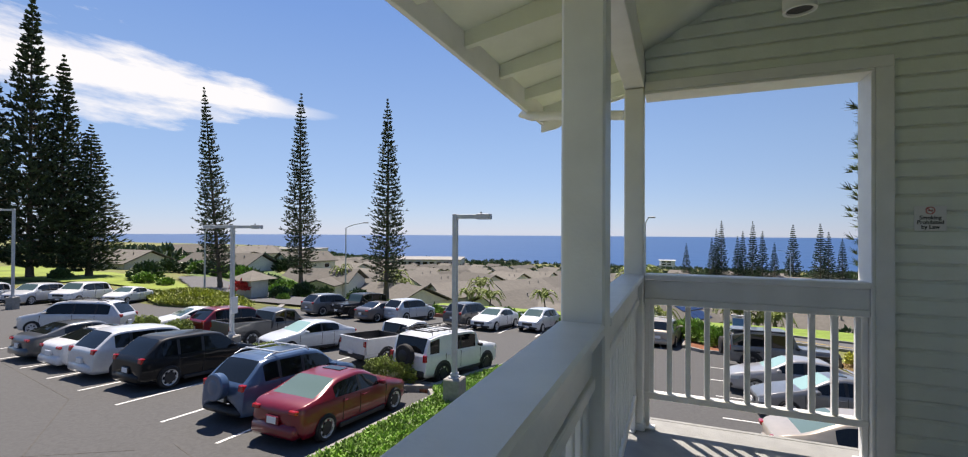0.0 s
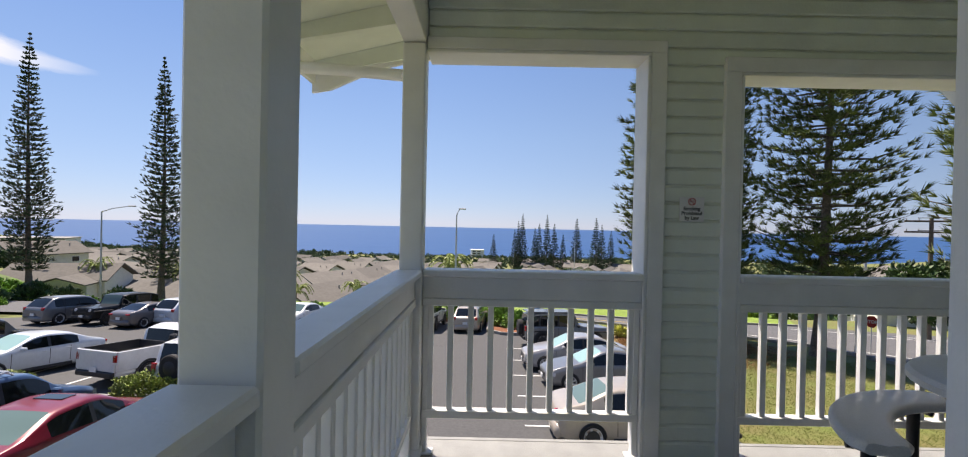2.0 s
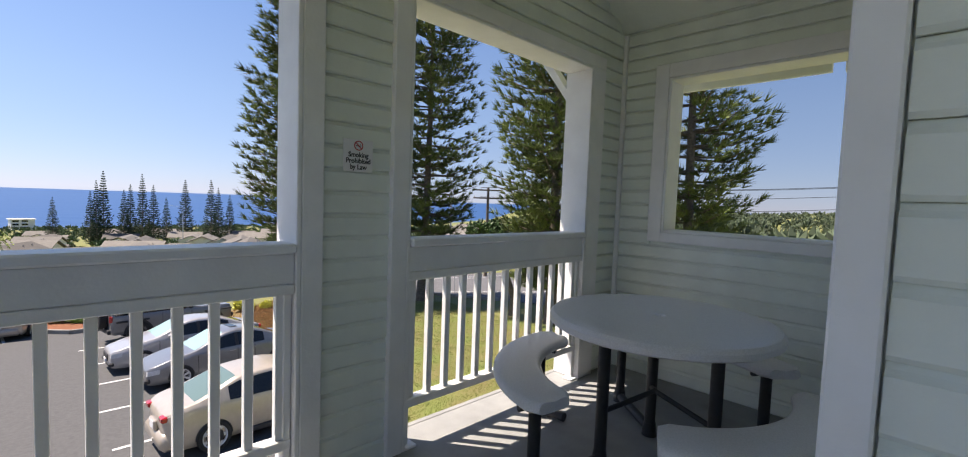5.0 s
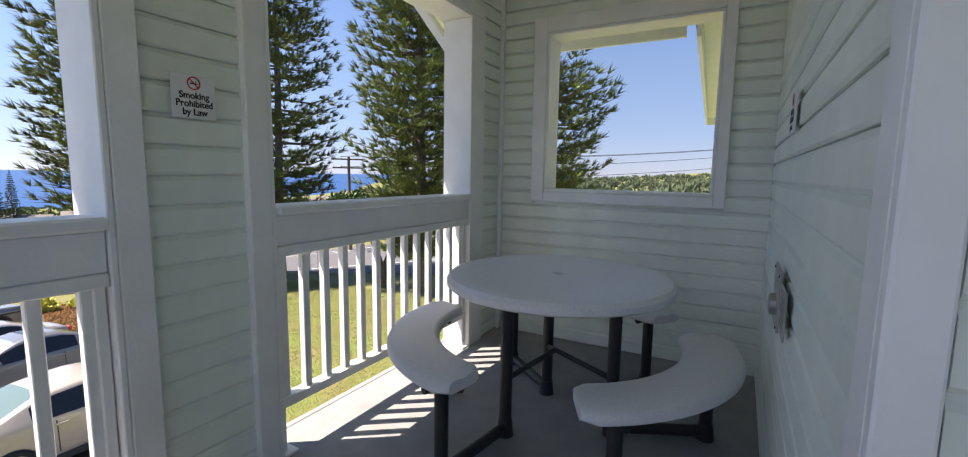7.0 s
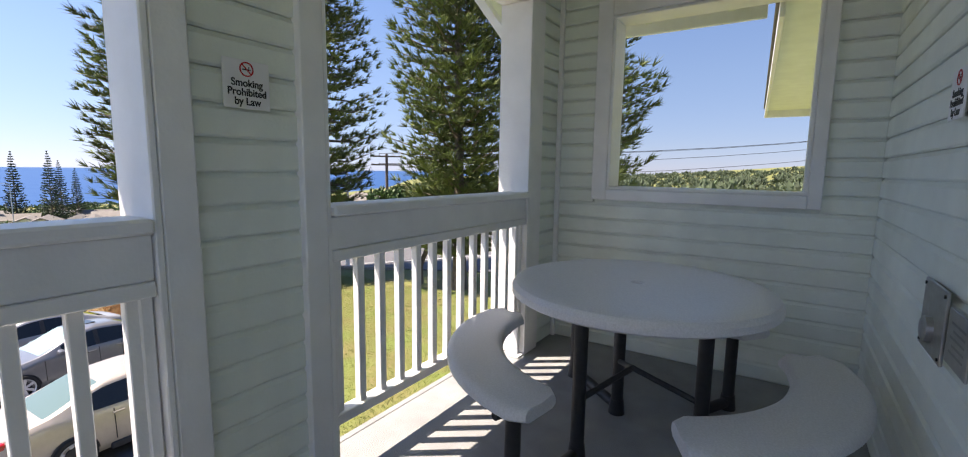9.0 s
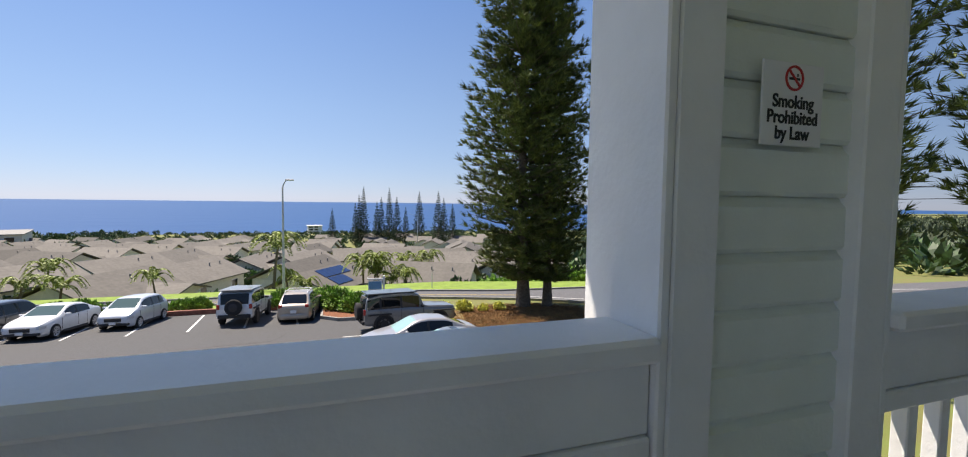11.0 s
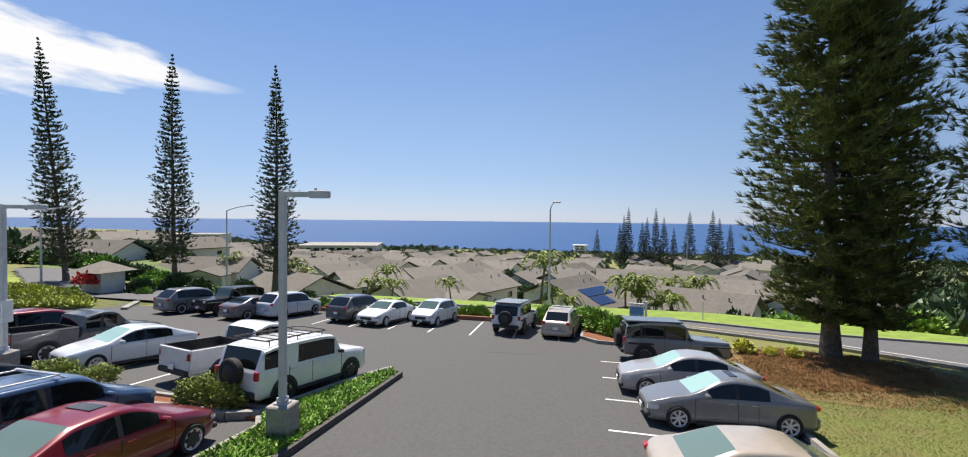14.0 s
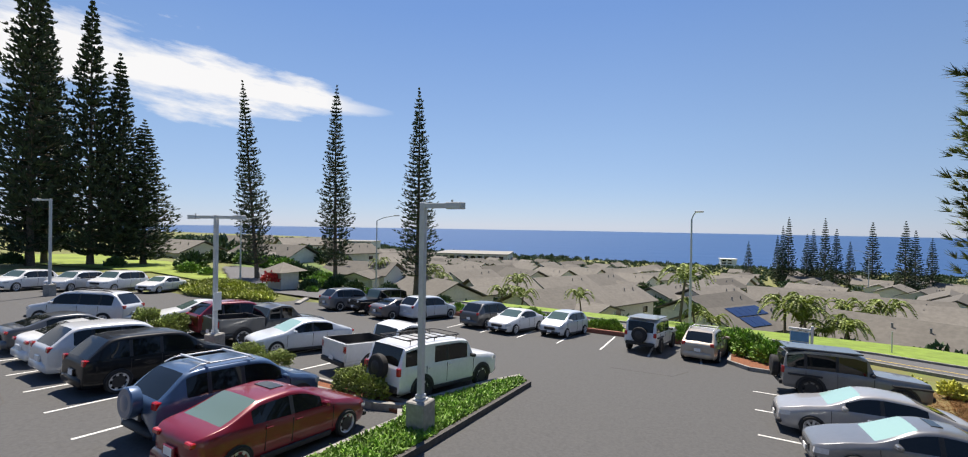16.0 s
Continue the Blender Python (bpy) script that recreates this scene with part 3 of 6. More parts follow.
casing("window_3", [("casing_side", (XW - 0.028, XW + 0.016, WIN[0] - 0.065, WIN[0], WIN[2] - 0.07, WIN[3] + 0.10)), ("casing_side", (XW - 0.028, XW + 0.016, WIN[1], WIN[1] + 0.10, WIN[2] - 0.07, WIN[3] + 0.10)),
                    ("casing_head", (XW - 0.028, XW + 0.016, WIN[0], WIN[1], WIN[3], WIN[3] + 0.10)), ("sill", (XW - 0.034, XW + 0.016, WIN[0], WIN[1], WIN[2] - 0.07, WIN[2])),
                    ("liner", (XW - 0.02, XW + 0.18, WIN[0], WIN[0] + 0.02, WIN[2] + 0.02, WIN[3] - 0.02)), ("liner", (XW - 0.02, XW + 0.18, WIN[1] - 0.02, WIN[1], WIN[2] + 0.02, WIN[3] - 0.02)),
                    ("liner", (XW - 0.02, XW + 0.18, WIN[0], WIN[1], WIN[3] - 0.02, WIN[3] - 0.001)), ("liner", (XW - 0.02, XW + 0.18, WIN[0], WIN[1], WIN[2] + 0.001, WIN[2] + 0.02))], "white casing round an unglazed window")
casing("corner_board", [("board_face", (XE - 0.012, XE + 0.016, YN - 0.045, YN + 0.012, 0, 3.2)), ("board_side", (XE + 0.016, XE + 0.10, YN - 0.016, YN + 0.012, 0, 3.2))], "white vertical board on the wall corner")
casing("corner_strip", [("strip", (XW - 0.03, XW, -0.03, 0.0, 0, 2.56))], "thin corner strip between board walls")

# railings


def railing(axis, a, b, at, label, n, end_gap):
    """A cap, a deep fascia, a baluster rail, balusters and a bottom rail along one axis."""
    t = empty("railing", label, "railing")

    def put(name, u0, u1, v0, v1, z0, z1, c=0.004):
        q = (u0, u1, at + v0, at + v1) if axis == "x" else (at + v0, at + v1, u0, u1)
        return part(name, Mesh().box(*q, z0, z1, c), TRIM, t)

    put("cap", a, b, -0.075, 0.075, 1.03, 1.07, 0.008)
    put("fascia", a, b, -0.045, 0.035, 0.905, 1.029)
    put("top_rail", a, b, -0.052, 0.045, 0.862, 0.904)
    put("bottom_rail", a, b, -0.03, 0.03, 0.205, 0.25)
    for u in (a + 0.002, b - 0.034):
        put("end_post", u, u + 0.032, -0.026, 0.026, 0.0, 0.861)
    put("foot_plate", a, a + 0.07, -0.055, 0.02, 0.0, 0.014, 0.003)
    put("foot_plate", b - 0.07, b, -0.055, 0.02, 0.0, 0.014, 0.003)
    me = Mesh().box(-0.017, 0.017, -0.017, 0.017, 0.2505, 0.8615, 0.003).data("baluster", TRIM)
    for i in range(n):
        u = a + end_gap + (b - a - 2 * end_gap) * i / (n - 1)
        ob = new("baluster", me)
        ob.parent = t
        ob.location = (u, at + 0.0, 0) if axis == "x" else (at, u, 0)
    return t


railing("x", 0.062, O1[1] - 0.024, 0.03, "white painted railing across an open bay", 11, 0.045)
railing("x", O2[0] + 0.021, O2[1] - 0.022, 0.03, "white painted railing across an open bay", 13, 0.050)
railing("y", -1.783, -0.062, -0.012, "white painted railing along the walk", 15, 0.05)
railing("y", -4.458, -1.927, -0.012, "white painted railing along the walk", 21, 0.07)

# ---- lanai furniture and fittings ----
TC = (2.76, -0.885)


def arc_slab(r0, r1, a0, a1, z0, z1, n=22, rnd=0.03):
    """A curved bench top with rounded edges and corners."""
    m = Mesh()
    ring = []
    for i in range(n + 1):
        t = i / n
        a = radians(lerp(a0, a1, t))
        e = min(t, 1 - t) * abs(radians(a1 - a0)) * (r0 + r1) / 2
        k = min(1.0, e / 0.06)
        ins = 0.06 * (1 - math.sqrt(max(0, 1 - (1 - k) ** 2))) * 0.6
        q0, q1 = r0 + ins, r1 - ins
        prof = [(q0 + rnd * 0.6, z0), (q0, z0 + 0.012), (q0, z1 - rnd * 0.7), (q0 + rnd * 0.35, z1 - rnd * 0.2), (q0 + rnd, z1), (lerp(q0, q1, 0.5), z1 - 0.008),
                (q1 - rnd, z1), (q1 - rnd * 0.35, z1 - rnd * 0.2), (q1, z1 - rnd * 0.7), (q1, z0 + 0.012), (q1 - rnd * 0.6, z0)]
        ring.append([(r * math.cos(a), r * math.sin(a), z) for r, z in prof])
    k = len(ring[0])
    vs = [p for r in ring for p in r]
    fs = [(i * k + j, i * k + (j + 1) % k, (i + 1) * k + (j + 1) % k, (i + 1) * k + j) for i in range(n) for j in range(k)]
    fs += [tuple(range(k)), tuple(n * k + j for j in range(k))]
    return m.add(vs, fs)


table = empty("picnic_table", "round grey plastic table with three curved benches on black steel legs", "table")
table.location = (*TC, 0)
prof = [(0.022, 0.735), (0.03, 0.742), (0.10, 0.739), (0.44, 0.742), (0.485, 0.745), (0.515, 0.738), (0.53, 0.72), (0.53, 0.695), (0.515, 0.685), (0.47, 0.69), (0.022, 0.69)]
m, n = Mesh(), 56
vs = [(r * math.cos(2 * math.pi * i / n), r * math.sin(2 * math.pi * i / n), z) for i in range(n) for r, z in prof]
k = len(prof)
m.add(vs, [(i * k + j, i * k + (j + 1) % k, ((i + 1) % n) * k + (j + 1) % k, ((i + 1) % n) * k + j) for i in range(n) for j in range(k)])
part("tabletop", m, TABLE, table, "speckled grey plastic top with an umbrella hole", smooth=35)
for ang in (126, 251, 6):
    part("bench", arc_slab(0.565, 0.805, ang - 45, ang + 45, 0.418, 0.468), TABLE, table, "curved grey plastic bench", smooth=40)
    inner = radians(ang + 22)
    p = Vector((math.cos(inner), math.sin(inner), 0)) * 0.28
    part("table_leg", Mesh().tube([p + Vector((0, 0, 0.69)), p + Vector((0, 0, 0.03))], 0.029, 14), BLACK, table, smooth=40)
    part("foot_cap", Mesh().tube([p, p + Vector((0, 0, 0.075))], [0.040, 0.032], 14), BLACK, table, smooth=40)
    for s in (-34, 36):
        outer = radians(ang + s)
        q = Vector((math.cos(outer), math.sin(outer), 0)) * 0.70
        part("bench_leg", Mesh().tube([q + Vector((0, 0, 0.43)), q + Vector((0, 0, 0.03))], 0.028, 14), BLACK, table, smooth=40)
        part("foot_cap", Mesh().tube([q, q + Vector((0, 0, 0.075))], [0.040, 0.032], 14), BLACK, table, smooth=40)
        part("seat_bracket", Mesh().tube([q * 0.86 + Vector((0, 0, 0.405)), q * 1.12 + Vector((0, 0, 0.405))], 0.016, 8), BLACK, table, smooth=40)
        end = p if s > 0 else q * 0.74
        part("foot_tube", Mesh().tube([end + Vector((0, 0, 0.037)), q + Vector((0, 0, 0.037))], 0.026, 12), BLACK, table, smooth=40)
    hub = Vector((0, 0, 0.36))
    part("brace", Mesh().tube([p + Vector((0, 0, 0.27)), hub], 0.013, 8), BLACK, table, smooth=40)
    part("table_arm", Mesh().tube([p * 0.3 + Vector((0, 0, 0.672)), p * 1.6 + Vector((0, 0, 0.672))], 0.018, 8), BLACK, table, smooth=40)


def letters(text, size, material, name="lettering"):
    """Text as flat mesh letters in the plane x right, z up, facing -y."""
    cu = bpy.data.curves.new(name, "FONT")
    cu.body, cu.size, cu.align_x, cu.extrude, cu.offset = text, size, "CENTER", 0.0006, size * 0.022
    ob = new("temp_text", cu)
    bpy.context.view_layer.update()
    me = bpy.data.meshes.new_from_object(ob.evaluated_get(bpy.context.evaluated_depsgraph_get()))
    bpy.data.objects.remove(ob)
    me.transform(Matrix.Rotation(radians(90), 4, "X"))
    me.name = name
    me.materials.clear()
    me.materials.append(material)
    return me


def disc_ring(r0, r1, y0, y1, n=28):
    m = Mesh()
    vs = []
    for i in range(n):
        t = 2 * math.pi * i / n
        for r, y in ((r0, y0), (r1, y0), (r1, y1), (r0, y1)):
            vs.append((r * math.cos(t), y, r * math.sin(t)))
    return m.add(vs, [(i * 4 + j, i * 4 + (j + 1) % 4, ((i + 1) % n) * 4 + (j + 1) % 4, ((i + 1) % n) * 4 + j) for i in range(n) for j in range(4)])


def smoking_sign(label):
    t = empty("no_smoking_sign", label, "sign")
    part("plate", Mesh().box(-0.071, 0.071, -0.004, 0.0, -0.070, 0.070, 0.001), WHITE, t)
    for text, z in (("Smoking", -0.006), ("Prohibited", -0.0325), ("by Law", -0.059)):
        ob = part("lettering", letters(text, 0.0305, INK), INK, t)
        ob.location = (0, -0.0046, z)
        ob.scale = (0.93, 1, 1)
    ob = part("red_ring", disc_ring(0.0175, 0.0215, -0.0055, -0.004), RED, t, "red prohibition ring")
    ob.location.z = 0.044
    m = Mesh().box(-0.0185, 0.0185, -0.0056, -0.0041, -0.0018, 0.0018)
    ob = part("red_bar", m, RED, t, "red prohibition bar")
    ob.location.z, ob.rotation_euler = 0.044, (0, radians(45), 0)
    m = Mesh().box(-0.012, 0.008, -0.0052, -0.0041, -0.003, 0.001).box(0.009, 0.012, -0.0052, -0.0041, -0.003, 0.001).box(0.006, 0.0085, -0.0052, -0.0041, 0.003, 0.008)
    ob = part("cigarette_mark", m, INK, t)
    ob.location.z = 0.044
    return t


sg = smoking_sign("white square no-smoking sign on the board wall")
sg.location = (1.594, -0.0155, 1.446)
sg2 = copy_thing(sg, pose(2.615, YN + 0.0155, 1.432, 0, 0, 180))

# call button plates on the wall beside the table
bx = empty("call_box", "brushed steel call button plate with a round button", "call box")
bx.location = (2.536, YN + 0.016, 0.81)
part("plate", Mesh().box(-0.115, 0.115, 0.0, 0.008, -0.1, 0.1, 0.002), STEEL, bx)
b = Mesh().tube([(0, 0.008, -0.03), (0, 0.024, -0.03), (0, 0.028, -0.03)], [0.036, 0.036, 0.03], 20)
part("button", b, STEEL, bx, "round steel push button", smooth=40)
for sx, sz in ((-0.1, 0.085), (0.1, 0.085), (-0.1, -0.085), (0.1, -0.085)):
    part("screw", Mesh().tube([(sx, 0.008, sz), (sx, 0.0115, sz)], 0.005, 8), BLACK, bx)
pl = empty("notice_plate", "small dull steel notice plate with faint writing", "plate")
pl.location = (2.313, YN + 0.016, 0.81)
part("plate", Mesh().box(-0.085, 0.085, 0.0, 0.006, -0.07, 0.07, 0.002), STEEL, pl)
for i in range(5):
    part("writing_bar", Mesh().box(-0.055, 0.055 - 0.02 * (i % 2), 0.006, 0.0066, 0.034 - 0.018 * i, 0.040 - 0.018 * i), GREYINK, pl)
# ceiling lamp
dl = empty("ceiling_spotlight", "white cylinder downlight hanging from the ceiling", "lamp")
dl.location = (0.86, -0.55, 2.52)
part("housing", disc_ring(0.062, 0.078, 0.0, 0.30, 28).data("housing", TRIM, 40), None, dl).rotation_euler = (radians(90), 0, 0)
part("reflector", Mesh().tube([(0, 0, 0.012), (0, 0, 0.30)], 0.0615, 24), BLACK, dl, "dark recessed lamp cup")
part("stem", Mesh().tube([(0, 0, 0.301), (0, 0, ceil_z(0.86) - 2.52)], 0.03, 12), TRIM, dl)

# ---- vehicles ----


def wheel(parent, x, y, r, side, rim_mat):
    """Tyre and spoked rim; side is +1 or -1, the way it faces."""
    w = part("wheel", Mesh().tube([(0, -0.09, 0), (0, 0.06, 0)], r * 0.5, 12), PLAST, parent, "wheel hub")
    w.location = (x, y, r)
    n, prof = 26, [(0.60, -0.10), (0.93, -0.105), (1.0, -0.07), (1.0, 0.07), (0.93, 0.105), (0.73, 0.10), (0.70, 0.07)]
    m = Mesh()
    k = len(prof)
    vs = [(r * q * math.cos(2 * math.pi * i / n), v * side, r * q * math.sin(2 * math.pi * i / n)) for i in range(n) for q, v in prof]
    m.add(vs, [(i * k + j, i * k + (j + 1) % k, ((i + 1) % n) * k + (j + 1) % k, ((i + 1) % n) * k + j) for i in range(n) for j in range(k)])
    part("tyre", m, TYRE, w, smooth=40)
    m = Mesh()
    for i in range(7):
        a = 2 * math.pi * i / 7
        u, v = Vector((math.cos(a), 0, math.sin(a))), Vector((-math.sin(a), 0, math.cos(a)))
        o = Vector((0, 0.075 * side, 0))
        b = Vector((0, 0.05 * side, 0))
        m.add([u * r * 0.08 + v * r * 0.07 + o, u * r * 0.68 + v * r * 0.10 + o, u * r * 0.68 - v * r * 0.10 + o, u * r * 0.08 - v * r * 0.07 + o,
               u * r * 0.08 + v * r * 0.07 + b, u * r * 0.68 + v * r * 0.10 + b, u * r * 0.68 - v * r * 0.10 + b, u * r * 0.08 - v * r * 0.07 + b],
              [(0, 1, 2, 3), (4, 7, 6, 5), (0, 4, 5, 1), (1, 5, 6, 2), (2, 6, 7, 3), (3, 7, 4, 0)])
    m.tube([(0, 0.05 * side, 0), (0, 0.085 * side, 0)], r * 0.14, 12)
    n = 22
    vs = [(r * q * math.cos(2 * math.pi * i / n), v * side, r * q * math.sin(2 * math.pi * i / n)) for i in range(n) for q, v in ((0.65, 0.03), (0.72, 0.03), (0.72, 0.10), (0.65, 0.085))]
    m.add(vs, [(i * 4 + j, i * 4 + (j + 1) % 4, ((i + 1) % n) * 4 + (j + 1) % 4, ((i + 1) % n) * 4 + j) for i in range(n) for j in range(4)])
    part("rim", m, rim_mat, w, smooth=30)
    return w


KINDS = {
    # L, W, H, wheel radius, ground gap; along the length from nose to tail as fractions: screen foot, roof front, roof rear, rear glass foot;
    # heights: nose, bonnet rear, belt, tail deck
    "sedan": dict(L=4.55, W=1.80, H=1.44, r=0.32, g=0.19, f=(0.27, 0.44, 0.70, 0.875), nose=0.72, bon=0.98, belt=0.94, tail=1.03),
    "coupe": dict(L=4.45, W=1.72, H=1.40, r=0.31, g=0.18, f=(0.27, 0.45, 0.66, 0.86), nose=0.66, bon=0.94, belt=0.90, tail=0.96),
    "suv": dict(L=4.55, W=1.84, H=1.68, r=0.36, g=0.23, f=(0.25, 0.39, 0.86, 0.975), nose=0.86, bon=1.10, belt=1.06, tail=1.08),
    "wagon": dict(L=4.70, W=1.75, H=1.55, r=0.33, g=0.20, f=(0.26, 0.40, 0.86, 0.965), nose=0.76, bon=1.00, belt=0.96, tail=1.00),
    "hatch": dict(L=4.05, W=1.70, H=1.52, r=0.30, g=0.18, f=(0.19, 0.37, 0.84, 0.965), nose=0.74, bon=1.02, belt=0.98, tail=1.02),
    "boxy": dict(L=4.65, W=1.90, H=1.83, r=0.40, g=0.34, f=(0.28, 0.36, 0.95, 0.985), nose=1.08, bon=1.19, belt=1.16, tail=1.18),
    "jeep": dict(L=4.45, W=1.78, H=1.84, r=0.41, g=0.38, f=(0.36, 0.415, 0.97, 0.992), nose=1.08, bon=1.15, belt=1.13, tail=1.14),
    "pickup": dict(L=5.35, W=1.90, H=1.79, r=0.39, g=0.34, f=(0.26, 0.36, 0.57, 0.605), nose=1.02, bon=1.16, belt=1.13, tail=0.74),
    "big_suv": dict(L=4.85, W=1.98, H=1.80, r=0.37, g=0.25, f=(0.23, 0.35, 0.88, 0.975), nose=0.95, bon=1.16, belt=1.12, tail=1.14),
}


def shells(m, kinds, slots, crease):
    """Rounds a car's cage and cuts it into its shell and panes."""
    me = bpy.data.meshes.new("cage")
    me.from_pydata(m.v, [], m.f)
    me.polygons.foreach_set("material_index", kinds)
    bm = bmesh.new()
    bm.from_mesh(me)
    bmesh.ops.recalc_face_normals(bm, faces=bm.faces[:])
    lay = bm.edges.layers.float.new("crease_edge")
    for e in bm.edges:
        if len(e.link_faces) == 2:
            a, b = e.link_faces
            if a.material_index != b.material_index:
                e[lay] = 1.0
            elif e.calc_face_angle(0) > radians(30):
                e[lay] = crease * 0.8
    vl = bm.verts.layers.float.new("crease_vert")
    for v in bm.verts:
        ids = [f.material_index for f in v.link_faces]
        if len(set(ids)) > 1 and (crease or any(q and ids.count(q) == 1 for q in ids)):
            v[vl] = 1.0 if crease else 0.9
    bm.to_mesh(me)
    bm.free()
    for _ in slots:
        me.materials.append(None)
    ob = new("temp_cage", me)
    md = ob.modifiers.new("round", "SUBSURF")
    md.levels = 2
    bpy.context.view_layer.update()
    fine = bpy.data.meshes.new_from_object(ob.evaluated_get(bpy.context.evaluated_depsgraph_get()))
    bpy.data.objects.remove(ob)
    bpy.data.meshes.remove(me)
    out = {}
    for i, name in enumerate(slots):
        cut = fine.copy()
        cut.name = name.split()[0]
        bm = bmesh.new()
        bm.from_mesh(cut)
        bmesh.ops.delete(bm, geom=[f for f in bm.faces if f.material_index != i], context="FACES")
        for f in bm.faces:
            f.material_index = 0
            f.smooth = True
        bm.to_mesh(cut)
        bm.free()
        cut.materials.clear()
        if crease:
            cut.set_sharp_from_angle(angle=radians(40))
        out[name] = cut
    bpy.data.meshes.remove(fine)
    return out


def car(kind, body, label, x, y, heading, front_glass=None, rims=RIM, spare=False, rack=False, cladding=False, dark_roof=False, sunroof=False, lamp_z=None, roof_bars=None, rear_glass=None):
    """A parked car at the middle (x, y), its nose turned to heading (degrees, 0 is +x)."""
    K = KINDS[kind]
    L, W, H, r, g = K["L"], K["W"], K["H"], K["r"], K["g"]
    fa, fb, fc, fd = K["f"]
    X = lambda f: L / 2 - f * L
    box = kind in ("boxy", "jeep", "pickup")
    jeep = kind == "jeep"
    tail = K["tail"]
    top0 = [(0.0, K["nose"] - 0.12), (0.015, K["nose"]), (fa * 0.55, lerp(K["nose"], K["bon"], 0.72)), (fa, K["bon"]), (fb, H - 0.055), (fb + 0.06, H - 0.012), ((fb + fc) / 2, H), (fc - 0.05, H - 0.02), (fc, H - 0.06), (fd, tail), (1 - 0.012, tail - 0.03), (1.0, tail - 0.14)]
    smooth_w = 0.012 if box else 0.034
    top = lambda f: sum(interp(top0, max(0.0, min(1.0, f + d * smooth_w))) for d in (-1, -0.5, 0, 0.5, 1)) / 5 if 0.03 < f < 0.985 else interp(top0, f)
    belt = [(0, K["nose"] - 0.1), (fa, K["bon"] - 0.06), (0.5, K["belt"]), (fd, max(K["belt"], tail - 0.06)), (1, tail - 0.12)]
    end = 0.97 if box else 0.80
    plan = [(0, end * (0.93 if box else 0.86)), (0.03, end + 0.04 if box else 0.91), (0.12, 0.985), (0.3, 1.0), (0.75, 1.0), (0.93, 0.975), (1.0, 0.95 if box else 0.87)]
    tumble = 0.93 if box else 0.76
    fbp = [fa, fb, lerp(fb, fc, 0.36) if kind != "pickup" else lerp(fb, fc, 0.5)]
    b0 = fbp[2]
    pw = 0.075 if kind == "boxy" else 0.011
    cols = [0, 0.015, 0.05, 0.12, fa * 0.6, fa * 0.8, fa, lerp(fa, fb, 0.25), lerp(fa, fb, 0.5), lerp(fa, fb, 0.75), fb, lerp(fb, b0, 0.35), b0 - 0.011, b0 + 0.011]
    if fc - b0 > 0.25:
        c0 = lerp(b0, fc, 0.62 if kind != "boxy" else 0.52)
        cols += [c0 - pw, c0 + pw]
    else:
        c0 = None
    if not box:
        cols += [lerp(fc, fd, 0.25), lerp(fc, fd, 0.75), lerp(b0, fc, 0.86)]
    cols += [fc, lerp(fc, fd, 0.5), fd, 0.5 * (fd + 1.0) if fd < 0.95 else 0.992, 1.0]
    if kind == "coupe":
        c0 = None
    cols = sorted(set(round(c, 4) for c in cols))
    rows = []
    for f in cols:
        zt, w = top(f), interp(plan, f) * W / 2
        zb = min(interp(belt, f), zt - 0.035)
        low = g + (0.03 if f in (0.0, 1.0) else 0.0) + (0.02 if f < 0.03 or f > 0.98 else 0)
        cab = max(0.0, min(1.0, (zt - zb - 0.05) / (H - K["belt"] - 0.12)))
        wr = w * lerp(0.90, tumble, cab)
        rows.append([(X(f), w * 0.90, low), (X(f), w * 0.985, low + 0.10), (X(f), w * 1.0, lerp(low, zb, 0.55)), (X(f), w * 0.985, zb - 0.07), (X(f), w * 0.955, zb), (X(f), lerp(w * 0.955, wr, 0.86), lerp(zb, zt - lerp(0.015, 0.05, cab), 0.86)),
                     (X(f), wr, zt - lerp(0.015, 0.05, cab)), (X(f), wr * 0.86, zt - 0.008), (X(f), 0.0, zt + (0.012 if not box else 0.006))])
    body_m, slots = Mesh(), ["body"]
    kinds = []
    k = 17

    def full(row):
        return row + [(p[0], -p[1], p[2]) for p in row[-2::-1]]

    grid = [full(q) for q in rows]
    body_m.v = [p for q in grid for p in q]
    for i in range(len(cols) - 1):
        fm = (cols[i] + cols[i + 1]) / 2
        pillar = (b0 - 0.012 < fm < b0 + 0.012) or (c0 and c0 - pw - 0.001 < fm < c0 + pw + 0.001)
        thick = kind == "boxy" and c0 - pw - 0.001 < fm < c0 + pw + 0.001
        for j in range(k - 1):
            key = "body"
            if j in (4, 11) and fb - 0.001 < fm < fc + 0.001 and not pillar:
                key = "side_window %d %d" % (j, 0 if fm < b0 else 1 if (not c0 or fm < c0) else 2)
            elif j in (4, 11) and pillar and not thick:
                key = "pillar %d %d" % (j, 0 if fm < b0 + 0.02 else 1)
            elif j in (4, 11) and kind in ("sedan", "coupe") and fc < fm < lerp(fc, fd, 0.25):
                key = "side_window %d 2" % j
            elif j in (4, 11) and lerp(fa, fb, 0.5) < fm < fb and not box:
                key = "side_window %d 0" % j
            elif j in (7, 8) and fa - 0.001 < fm < fb + 0.001:
                key = "windscreen"
            elif j in (7, 8) and fc - 0.001 < fm < fd + 0.001:
                key = "rear_window"
            if key not in slots:
                slots.append(key)
